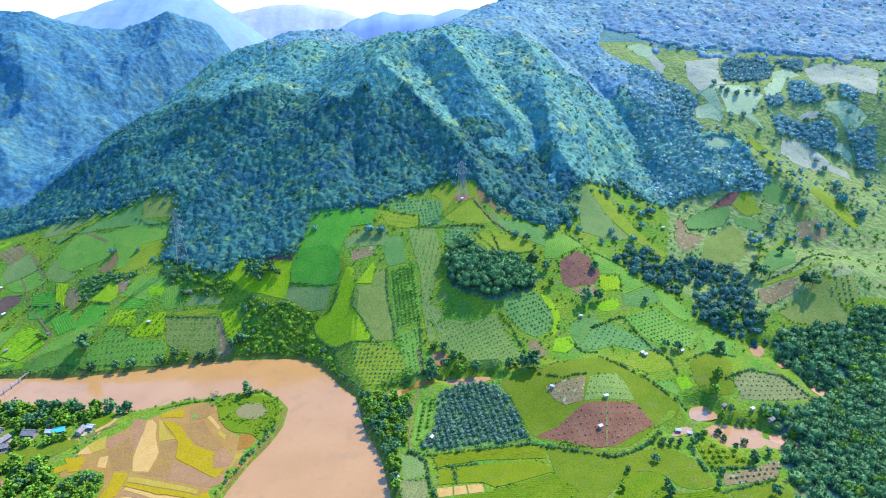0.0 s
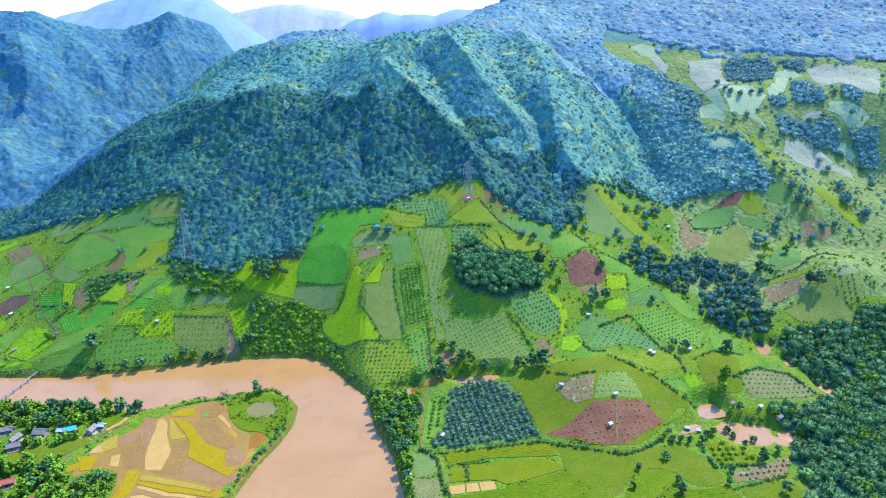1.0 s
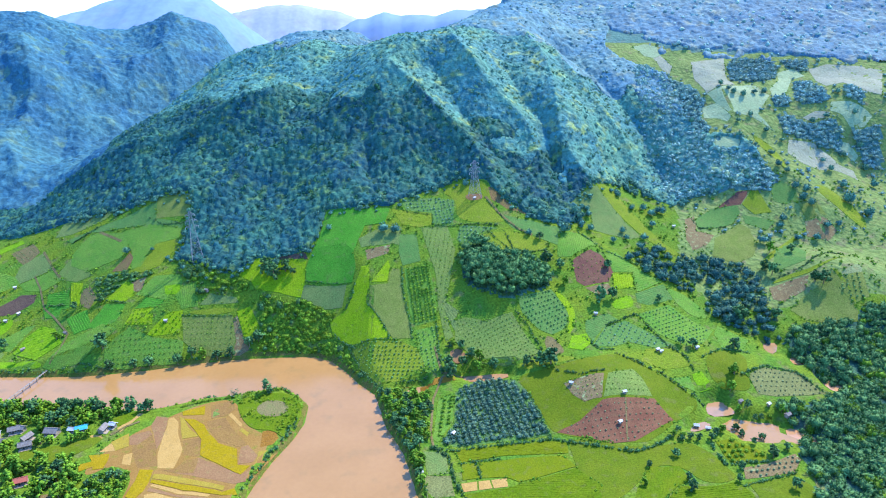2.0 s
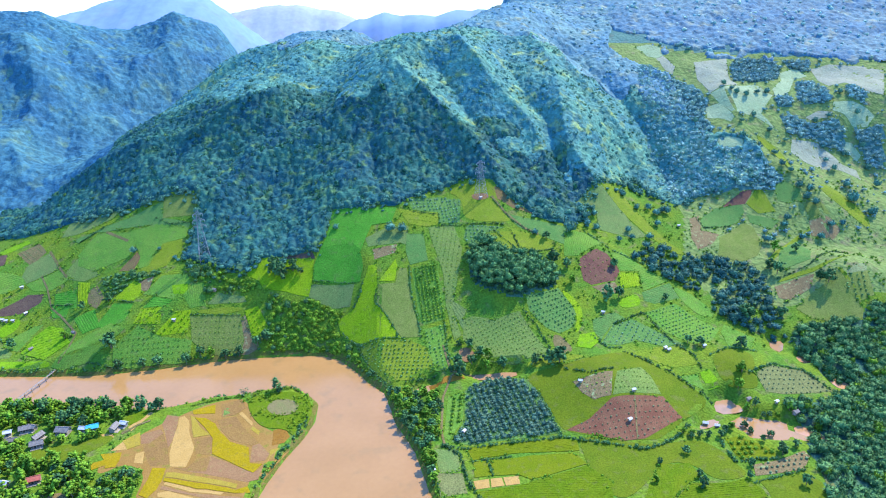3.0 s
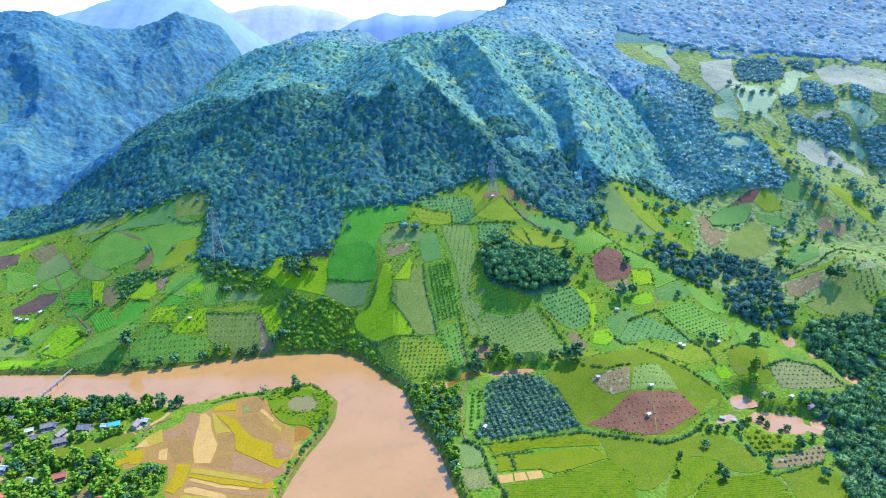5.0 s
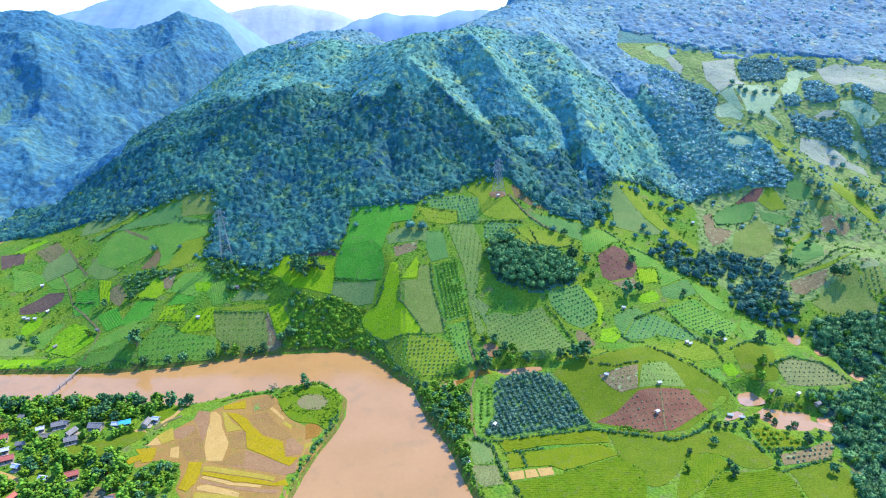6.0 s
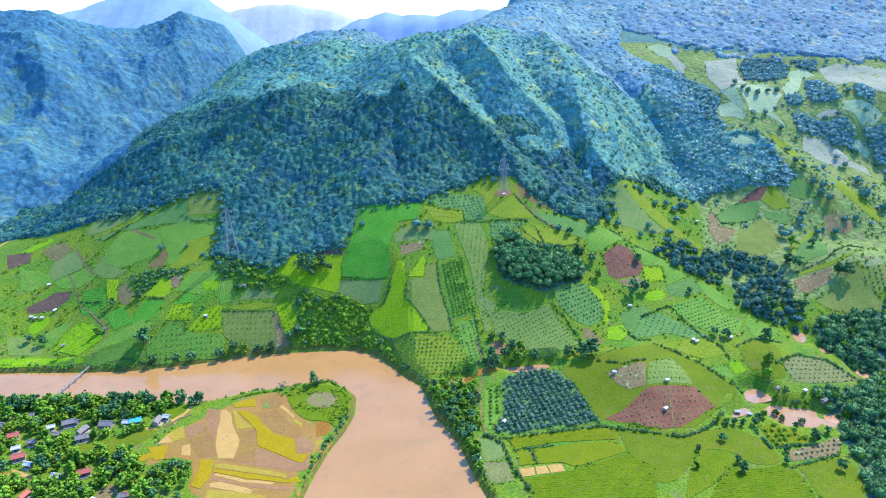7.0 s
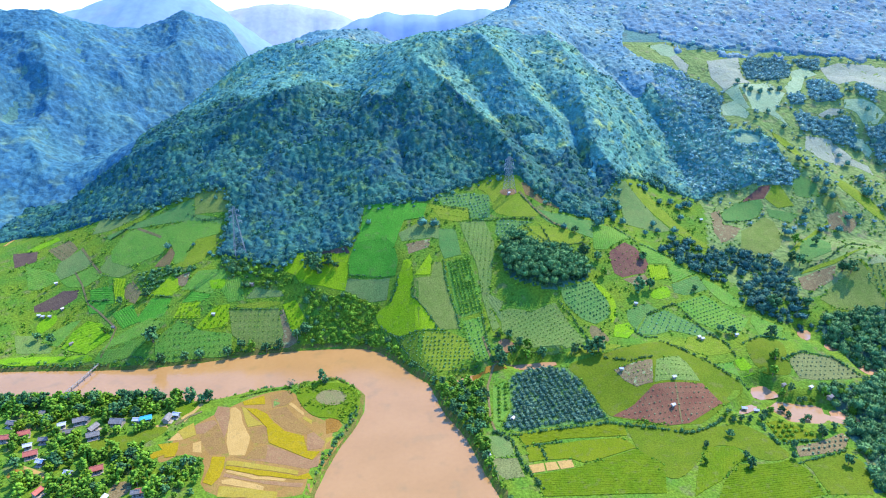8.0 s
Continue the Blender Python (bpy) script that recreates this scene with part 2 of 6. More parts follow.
# crests of the spurs and beds of the gullies on the mountain
SPURS = [
    ([(-44, 775), (-68, 725), (-84, 704), (-116, 698), (-154, 676), (-183, 661), (-208, 649), (-240, 610)], 15, 24),
    ([(-60, 728), (-45, 717), (-27, 692), (-3, 668), (23, 643), (34, 624)], 14, 20),
    ([(7, 778), (40, 719), (57, 706), (81, 685), (90, 662), (94, 631)], 14, 22),
    ([(104, 832), (122, 765), (120, 712), (117, 677), (121, 654), (134, 630)], 16, 24),
    ([(131, 828), (168, 744), (198, 705), (210, 672)], 14, 24),
    ([(-160, 770), (-200, 725), (-255, 712), (-291, 701), (-330, 700), (-374, 695), (-416, 696), (-451, 690), (-471, 673)], 16, 24),
    ([(-14, 745), (14, 687), (41, 649), (62, 632)], -12, 20),
    ([(-84, 690), (-90, 660), (-82, 616)], -10, 22),
    ([(70, 760), (84, 722), (104, 690), (106, 640)], -12, 16),
    ([(150, 863), (205, 770), (226, 724), (232, 664)], -16, 24),
    ([(-128, 750), (-165, 712), (-200, 690), (-240, 665)], -10, 20),
    ([(-300, 680), (-310, 650), (-330, 625)], -8, 20),
    ([(-640, 1030), (-603, 966), (-590, 900), (-590, 857), (-550, 802)], 18, 34),
    ([(-574, 1085), (-530, 1043), (-500, 960), (-470, 900)], 16, 34),
    ([(-480, 1150), (-442, 1102), (-430, 1040)], 14, 34),
    ([(-600, 1060), (-560, 990), (-546, 911), (-530, 850)], -16, 30),
    ([(-320, 790), (-380, 770), (-440, 760), (-500, 760)], -20, 30),
    ([(330, 760), (326, 713), (318, 678), (343, 650), (364, 607), (352, 560)], 10, 24),
    ([(490, 720), (440, 690), (405, 681), (395, 640), (400, 590)], -10, 24),
    ([(300, 690), (270, 655), (290, 630)], 9, 20),
]
# the mountain and its side hills: reach, then x, y and rise of each swell and hollow
SWELLS = {
    110: [
        (-420, 680, -4.2), (-350, 1030, 0.5), (-70, 750, -6.5),
    ],
    70: [
        (-650, 940, -14.7),
    ],
    45: [
        (-258, 846, -14.2), (-156, 948, 10.5), (116, 846, -19.8), (150, 574, -4.5), (184, 948, -12.8), (354, 710, -12.2),
        (388, 778, -9.0),
    ],
    32: [
        (-628, 924, -28.8), (-580, 1092, -9.9), (-580, 900, -11.9), (-556, 972, 4.9), (-532, 852, 5.0), (-508, 996, -14.7),
        (-508, 1164, -14.8), (-508, 1092, 11.2), (-484, 1092, 9.0), (-484, 684, -9.6), (-460, 996, 15.0), (-460, 1140, 17.2),
        (-340, 804, -8.3), (-316, 924, 12.8), (-292, 636, 7.8), (-292, 708, -10.6), (-268, 924, 7.0), (-244, 876, -21.0),
        (-244, 588, -5.2), (-196, 636, -9.9), (-196, 708, 5.4), (-196, 828, 6.8), (-172, 780, -10.1), (-148, 684, -12.0),
        (-124, 612, 8.5), (-124, 828, -12.2), (-52, 732, -14.8), (-4, 612, -13.2), (-4, 804, -7.3), (20, 684, -0.1),
        (44, 756, 4.1), (44, 636, 8.2), (68, 828, -11.1), (92, 684, -13.1), (116, 636, -5.1), (140, 756, -10.2),
        (140, 684, 21.9), (188, 660, -19.1), (188, 804, 7.7), (188, 684, -10.9), (236, 756, 15.2), (236, 564, 11.9),
        (260, 732, 6.4), (308, 900, -4.4), (356, 540, -17.5), (404, 612, 8.8), (476, 660, -20.5), (476, 708, 10.4),
        (500, 732, 13.2),
    ],
}
# the ridge behind, with the heights of its crest
RIDGE = [(-120, 990, 236), (-218, 955, 240), (-262, 921, 224), (-330, 882, 186), (-384, 850, 146), (-430, 812, 92)]


def hashed(ix, iy, seed):
    h = (ix * 374761393 + iy * 668265263 + seed * 974634721) & 0x7FFFFFFF
    h = ((h ^ (h >> 13)) * 1274126177) & 0x7FFFFFFF
    return ((h ^ (h >> 16)) & 0xFFFF) / 65535.0


def value_noise(x, y, seed=0):
    ix, iy = np.floor(x).astype(np.int64), np.floor(y).astype(np.int64)
    fx, fy = x - ix, y - iy
    fx, fy = fx * fx * (3 - 2 * fx), fy * fy * (3 - 2 * fy)
    a, b = hashed(ix, iy, seed), hashed(ix + 1, iy, seed)
    c, d = hashed(ix, iy + 1, seed), hashed(ix + 1, iy + 1, seed)
    return (a + (b - a) * fx) * (1 - fy) + (c + (d - c) * fx) * fy


def fractal(x, y, size, seed=0, octaves=4):
    total, gain = 0 * x, 0.5
    for k in range(octaves):
        total = total + gain * (value_noise(x / size + 17 * k, y / size - 31 * k, seed + k) * 2 - 1)
        size, gain = size / 2, gain / 2
    return total


def to_line(x, y, line, closed=False):
    """How far each place lies from a line of corners."""
    best = np.full(np.shape(x), 1e9)
    for (ax, ay), (bx, by) in zip(line, line[1:] + line[:1] if closed else line[1:]):
        dx, dy = bx - ax, by - ay
        t = np.clip(((x - ax) * dx + (y - ay) * dy) / (dx * dx + dy * dy + 1e-9), 0, 1)
        best = np.minimum(best, np.hypot(x - ax - t * dx, y - ay - t * dy))
    return best


def within(x, y, line):
    """Whether each place lies inside a ring of corners."""
    inside = np.zeros(np.shape(x), bool)
    for (ax, ay), (bx, by) in zip(line, line[1:] + line[:1]):
        if ay != by:
            inside ^= ((ay > y) != (by > y)) & (x < (bx - ax) * (y - ay) / (by - ay) + ax)
    return inside


def land(x, y):
    """The slope, its hills and knolls, without spurs, roughness and water."""
    u = np.clip((y - 405.0) / 28, -30, 60)
    h = 4 + 0.45 * np.minimum(28 * np.log1p(np.exp(u)), 860)
    for hills, reach in ((BROAD, 130), (MIDDLE, 80), (SMALL, 50)):
        for cx, cy, rise in hills:
            h = h + rise * np.exp(-((x - cx) ** 2 + (y - cy) ** 2) / (2 * reach * reach))
    for cx, cy, reach, rise in KNOLLS:
        h = h + rise * np.exp(-((x - cx) ** 2 + (y - cy) ** 2) / (2 * reach * reach))
    return h


def water_reach(x, y):
    """How far from the river's edge; minus in the water."""
    d = to_line(x, y, RIVER, True)
    return np.where(within(x, y, RIVER), -d, d)


def wooded(x, y):
    """0 on the tilled land, 1 on the mountain above it."""
    foot = 600 + 28 * np.sin(x / 90.0) + 0.12 * np.abs(x)
    return np.clip((y - foot) / 60, 0, 1)


def height(x, y):
    x, y = np.asarray(x, float), np.asarray(y, float)
    h = land(x, y)
    for line, rise, reach in SPURS:
        h = h + rise * np.exp(-to_line(x, y, line) / reach)
    for (ax, ay, az), (bx, by, bz) in zip(RIDGE, RIDGE[1:]):
        dx, dy = bx - ax, by - ay
        t = np.clip(((x - ax) * dx + (y - ay) * dy) / (dx * dx + dy * dy), 0, 1)
        crest = az + t * (bz - az) - 0.62 * np.hypot(x - ax - t * dx, y - ay - t * dy)
        h = np.maximum(h, crest)
    for reach, swells in SWELLS.items():
        for cx, cy, rise in swells:
            h = h + rise * np.clip((y - 490) / 60, 0, 1) * np.exp(-((x - cx) ** 2 + (y - cy) ** 2) / (2 * reach * reach))
    w = wooded(x, y)
    across = np.clip((-430 - x) / 60, 0, 1)
    ridged = 1 - 2 * np.abs(fractal(0.8 * x + 0.6 * y, 0.8 * y - 0.6 * x, 110.0, 21, 4))
    h = h + w * (6 * fractal(x, y, 55.0, 3, 4) + across * 14 * (ridged - 0.62)) + (1 - w) * 0.8 * fractal(x, y, 60.0, 9, 2) * np.clip((y - 400) / 60, 0, 1)
    brow = np.interp(x, [-800, -620, -500, -420, -330, 60, 200], [1040, 1100, 1220, 1240, 1030, 1030, 1420])
    fall = np.clip((y - brow) / 380, 0, 1)
    h = h * (1 - fall * fall * (3 - 2 * fall)) + 20 * fall
    h = np.maximum(h, 4.2 + 1.2 * fractal(x, y, 50.0, 4, 2))
    d = water_reach(x, y)
    bank = 1.6 + 0.82 * np.maximum(d, 0)
    h = np.where(d < 90, np.minimum(h, bank), h)
    for ring, level in PONDS:
        e = np.where(within(x, y, ring), 0, to_line(x, y, ring, True))
        h = level - 0.5 + (h - level + 0.5) * np.clip((e - 0.5) / 7, 0, 1)
    return np.where(d < 0, np.maximum(-4, 2.2 + 1.1 * d), h)


# ---- where trees stand thick: outlines in plan ----
WOODS = {}
WOODS["main"] = [(-508, 658), (-453, 631), (-420, 629), (-395, 630), (-345, 626), (-300, 620), (-269, 620), (-260, 612), (-257, 580), (-257, 556), (-261, 546), (-223, 530), (-206, 523), (-185, 536), (-167, 537), (-136, 540), (-128, 559), (-123, 581), (-62, 583), (-44, 595), (-19, 607), (5, 616), (33, 610), (46, 598), (73, 577), (100, 569), (117, 574), (130, 604), (128, 612), (160, 632), (194, 662), (209, 637), (227, 620), (255, 629), (279, 626), (308, 627), (332, 649), (329, 679), (302, 690), (280, 714), (278, 760), (279, 813), (227, 838), (213, 872), (264, 1024), (300, 1400), (-900, 1400), (-900, 640), (-563, 644)]
WOODS["dark"] = [(2, 525), (19, 541), (33, 522), (64, 521), (79, 497), (75, 487), (40, 467), (18, 475), (5, 489)]
WOODS["scrub"] = [(-177, 507), (-139, 500), (-107, 488), (-112, 475), (-97, 455), (-89, 436), (-71, 404), (-80, 412), (-96, 435), (-116, 457), (-164, 461), (-176, 462), (-170, 477)]
WOODS["bank"] = [(-64, 397), (-52, 400), (-29, 386), (-26, 377), (-27, 338), (-33, 327), (-32, 282), (-36, 300), (-44, 328), (-59, 372)]
WOODS["right"] = [(353, 461), (322, 453), (293, 446), (274, 446), (252, 433), (255, 422), (257, 403), (267, 373), (243, 362), (212, 360), (211, 344), (217, 332), (199, 311), (197, 290), (181, 257), (250, 271), (289, 334), (337, 407), (363, 450)]
WOODS["valley"] = [(154, 527), (169, 543), (189, 554), (211, 539), (247, 536), (263, 523), (268, 481), (254, 438), (226, 434), (208, 456), (200, 484), (174, 509)]
WOODS["left"] = [(-338, 542), (-310, 541), (-275, 532), (-293, 526), (-314, 513), (-324, 520)]
WOODS["village"] = [(-403, 424), (-326, 419), (-257, 411), (-242, 377), (-259, 344), (-226, 283), (-310, 288)]
WOODS["spitbush"] = [(-239, 311), (-227, 322), (-212, 315), (-209, 302), (-211, 284), (-228, 286)]
WOODS["yard"] = [(-13, 434), (0, 436), (19, 423), (22, 412), (2, 410), (-13, 415)]
WOODS["scrub2"] = [(-252, 543), (-196, 523), (-184, 510), (-198, 501), (-228, 504), (-253, 528)]
WOODS["upper4"] = [(177, 993), (255, 909), (301, 860), (366, 851), (444, 842), (548, 807), (799, 829), (1000, 1500), (200, 1500)]
WOODS["hillw"] = [(229, 629), (251, 665), (293, 668), (311, 650), (295, 624), (255, 629)]
WOODS["upper"] = [(358, 816), (370, 834), (413, 839), (425, 823), (410, 797), (387, 782), (349, 784)]
WOODS["upper2"] = [(425, 781), (444, 783), (448, 752), (439, 732), (418, 731), (408, 743)]
WOODS["upper3"] = [(377, 719), (389, 725), (408, 709), (434, 712), (444, 703), (436, 681), (418, 685), (401, 691), (376, 697)]
WOODS["upper5"] = [(432, 834), (465, 825), (453, 805), (435, 803), (434, 821)]
WOODS["upper6"] = [(471, 761), (479, 747), (487, 738), (472, 722), (463, 732)]
WOODS["upper7"] = [(381, 747), (399, 752), (401, 737), (383, 733)]
WOODS["upper8"] = [(456, 701), (484, 697), (469, 661), (454, 668), (452, 683)]
WOODS["hillu"] = [(237, 820), (261, 830), (276, 805), (298, 787), (306, 755), (293, 732), (297, 710), (285, 690), (301, 671), (325, 661), (339, 628), (328, 614), (282, 622), (254, 625), (228, 624), (216, 654)]


# ---- meshes ----
def mesh_of(name, verts, faces, material, smooth=False):
    me = bpy.data.meshes.new(name)
    me.from_pydata([tuple(map(float, v)) for v in verts], [], [tuple(map(int, f)) for f in faces])
    me.materials.append(MATS[material])
    if smooth:
        me.shade_smooth()
    return me


def triangles(name, verts, tris, material):
    """A mesh of many triangles from two arrays."""
    me = bpy.data.meshes.new(name)
    me.vertices.add(len(verts))
    me.vertices.foreach_set("co", np.ascontiguousarray(verts, np.float32).ravel())
    me.loops.add(tris.size)
    me.loops.foreach_set("vertex_index", np.ascontiguousarray(tris, np.int32).ravel())
    me.polygons.add(len(tris))
    me.polygons.foreach_set("loop_start", np.arange(0, tris.size, 3, dtype=np.int32))
    me.polygons.foreach_set("loop_total", np.full(len(tris), 3, np.int32))
    me.update(calc_edges=True)
    me.materials.append(MATS[material])
    return me


def part(name, bm, material, parent, label=""):
    me = bpy.data.meshes.new(name)
    bm.to_mesh(me)
    bm.free()
    me.materials.append(MATS[material])
    ob = new(name, me)
    ob.parent = parent
    return tagged(ob, label) if label else ob


def stretch(near_lo, near_hi, step, far_lo, far_hi, grow=1.12):
    """Even steps in the middle, growing ones out to the far ends."""
    line = list(np.arange(near_lo, near_hi + 0.01, step))
    s = step
    while line[-1] < far_hi:
        s *= grow
        line.append(line[-1] + s)
    s = step
    while line[0] > far_lo:
        s *= grow
        line.insert(0, line[0] - s)
    return np.array(line)


# ---- the ground: one sheet from the valley to the horizon ----
gx, gy = stretch(-480, 460, 3.5, -4800, 4800), stretch(235, 640, 3.2, -1500, 640)
gy = np.concatenate([gy, stretch(645, 1300, 6.0, 645, 4700)])
mx, my = np.meshgrid(gx, gy)
mz = height(mx, my)
rows_n, cols_n = mx.shape
index = np.arange(rows_n * cols_n).reshape(rows_n, cols_n)
a, b, c, d = index[:-1, :-1].ravel(), index[:-1, 1:].ravel(), index[1:, 1:].ravel(), index[1:, :-1].ravel()
ground_mesh = triangles("ground", np.stack([mx.ravel(), my.ravel(), mz.ravel()], 1), np.concatenate([np.stack([a, b, c], 1), np.stack([a, c, d], 1)]), "scrub")
ground_mesh.materials.append(MATS["forest_floor"])
ground_mesh.materials.append(MATS["bank"])
ground_mesh.materials.append(MATS["hill_scrub"])
ground_mesh.materials.append(MATS["high_haze_floor"])
ground_mesh.shade_smooth()
mid_x, mid_y = mx.ravel()[a] + 1.5, my.ravel()[a] + 1.5
slot = np.zeros(mid_x.size, int)
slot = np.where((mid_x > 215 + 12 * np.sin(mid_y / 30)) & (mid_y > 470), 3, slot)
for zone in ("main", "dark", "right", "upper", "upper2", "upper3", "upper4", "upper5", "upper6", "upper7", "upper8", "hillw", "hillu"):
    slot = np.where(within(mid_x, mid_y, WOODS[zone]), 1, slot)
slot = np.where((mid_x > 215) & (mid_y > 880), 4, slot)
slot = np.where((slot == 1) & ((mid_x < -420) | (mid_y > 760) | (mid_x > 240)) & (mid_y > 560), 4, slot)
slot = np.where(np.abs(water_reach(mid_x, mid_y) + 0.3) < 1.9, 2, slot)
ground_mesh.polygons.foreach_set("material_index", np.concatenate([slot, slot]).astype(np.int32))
tagged(new("ground", ground_mesh), "green tilled valley and wooded mountain slopes", "ground", kind="structure")


def rounded(ring, times=2):
    """The ring with its corners cut round."""
    for _ in range(times):
        ring = [(a[0] * k + b[0] * (1 - k), a[1] * k + b[1] * (1 - k)) for a, b in zip(ring, ring[1:] + ring[:1]) for k in (0.75, 0.25)]
    return ring


def drape(outline, lift, step=5.0, skirt=True):
    """Corners and faces of a sheet that lies on the land inside an outline, with its edge turned down."""
    from mathutils.geometry import delaunay_2d_cdt
    ring = []
    for (ax, ay), (bx, by) in zip(outline, outline[1:] + outline[:1]):
        k = max(1, int(math.hypot(bx - ax, by - ay) / step))
        ring += [(ax + (bx - ax) * i / k, ay + (by - ay) * i / k) for i in range(k)]
    ring = [(x + 0.8 * (value_noise(np.float64(x / 6), np.float64(y / 6), 5) - 0.5), y + 0.8 * (value_noise(np.float64(x / 6), np.float64(y / 6), 6) - 0.5)) for x, y in ring]
    xs, ys = [q[0] for q in outline], [q[1] for q in outline]
    px, py = np.meshgrid(np.arange(min(xs), max(xs), step), np.arange(min(ys), max(ys), step))
    px, py = px.ravel() + 0.01, py.ravel() + 0.013
    keep = within(px, py, outline) & (to_line(px, py, outline, True) > step * 0.5)
    points = [Vector(q) for q in ring] + [Vector((x, y)) for x, y in zip(px[keep], py[keep])]
    n = len(ring)
    flat, _, faces, *_ = delaunay_2d_cdt(points, [(i, (i + 1) % n) for i in range(n)], [list(range(n))], 1, 1e-4)
    fx, fy = np.array([v.x for v in flat]), np.array([v.y for v in flat])
    verts = np.stack([fx, fy, height(fx, fy) + lift], 1)
    if not skirt:
        return verts, faces
    rx, ry = np.array([q[0] for q in ring]), np.array([q[1] for q in ring])
    rz = height(rx, ry)
    base = len(verts)
    verts = np.concatenate([verts, np.stack([rx, ry, rz + lift], 1), np.stack([rx, ry, rz - 0.6], 1)])
    faces = [tuple(f) for f in faces] + [(base + i, base + n + i, base + n + (i + 1) % n, base + (i + 1) % n) for i in range(n)]
    return verts, faces


# ---- the river and the ponds ----
river_sheet = [(-1400, 250), (300, -300), (300, 250), (40, 480), (-1400, 700)]
tagged(new("water", mesh_of("water", [(x, y, 0.0) for x, y in river_sheet], [tuple(range(len(river_sheet)))], "river")), "wide muddy brown river in a bend", "river", kind="structure")

for (ring, level), what in zip(PONDS, ['pond', 'pond', 'pond', 'pond', 'stream', 'stream', 'stream', 'stream', 'pond', 'pond']):
    cx, cy = sum(q[0] for q in ring) / len(ring), sum(q[1] for q in ring) / len(ring)
    wide = [(cx + (x - cx) * 1.1, cy + (y - cy) * 1.1, level) for x, y in rounded(ring, 1)]
    tagged(new("water", mesh_of("water", wide, [tuple(range(len(wide)))], what)), "pinkish muddy fish pond" if what == "pond" else "orange muddy stream pool among trees", "water", kind="structure")


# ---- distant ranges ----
# air haze painted as blue base colour, plus a faint glow
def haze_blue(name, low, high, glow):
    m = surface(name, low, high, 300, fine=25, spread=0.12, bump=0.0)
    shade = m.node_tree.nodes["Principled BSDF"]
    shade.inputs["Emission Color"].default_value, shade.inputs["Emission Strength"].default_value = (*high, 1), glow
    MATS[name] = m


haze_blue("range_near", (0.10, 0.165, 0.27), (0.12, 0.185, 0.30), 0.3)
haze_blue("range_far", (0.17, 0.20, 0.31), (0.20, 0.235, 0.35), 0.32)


def distant_range(label, material, crest, deep, seed, rough=34):
    """A long range: its crest as (x, y, z), falling away to front and back."""
    verts, faces = [], []
    n, k = 110, 12
    cx = np.array([q[0] for q in crest], float)
    for i in range(n + 1):
        x = cx[0] + (cx[-1] - cx[0]) * i / n
        y = float(np.interp(x, cx, [q[1] for q in crest]))
        z = float(np.interp(x, cx, [q[2] for q in crest])) + rough * float(fractal(np.float64(x), np.float64(0.0), 190.0, seed, 5))
        for j in range(k + 1):
            s = j / k * 2 - 1
            drop = abs(s) ** 1.2
            wob = 90 * float(fractal(np.float64(x), np.float64(s * 400), 220.0, seed + 3, 4)) * min(1.0, abs(s) * 3)
            verts.append((x, y + s * deep, z * (1 - drop) - 60 * drop + wob))
    for i in range(n):
        for j in range(k):
            o = i * (k + 1) + j
            faces.append((o, o + k + 1, o + k + 2, o + 1))
    tagged(new("backdrop", mesh_of("backdrop", verts, faces, material, True)), label, "mountain range", kind="structure")


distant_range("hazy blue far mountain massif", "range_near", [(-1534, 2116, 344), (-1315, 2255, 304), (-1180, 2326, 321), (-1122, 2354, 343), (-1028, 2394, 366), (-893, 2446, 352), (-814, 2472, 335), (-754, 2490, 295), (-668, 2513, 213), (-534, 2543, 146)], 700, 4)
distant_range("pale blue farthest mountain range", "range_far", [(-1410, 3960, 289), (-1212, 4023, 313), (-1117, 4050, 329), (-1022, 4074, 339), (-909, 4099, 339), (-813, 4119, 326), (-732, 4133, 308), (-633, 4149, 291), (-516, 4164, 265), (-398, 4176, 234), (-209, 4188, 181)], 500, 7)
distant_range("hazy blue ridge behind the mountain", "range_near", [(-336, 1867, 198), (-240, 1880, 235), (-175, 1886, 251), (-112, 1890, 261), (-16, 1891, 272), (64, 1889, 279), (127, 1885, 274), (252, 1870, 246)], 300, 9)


# ---- plants ----
def ball(level):
    bm = bmesh.new()
    bmesh.ops.create_icosphere(bm, subdivisions=level, radius=1.0)
    v = np.array([q.co[:] for q in bm.verts])
    f = np.array([[q.index for q in t.verts] for t in bm.faces])
    bm.free()
    return v, f


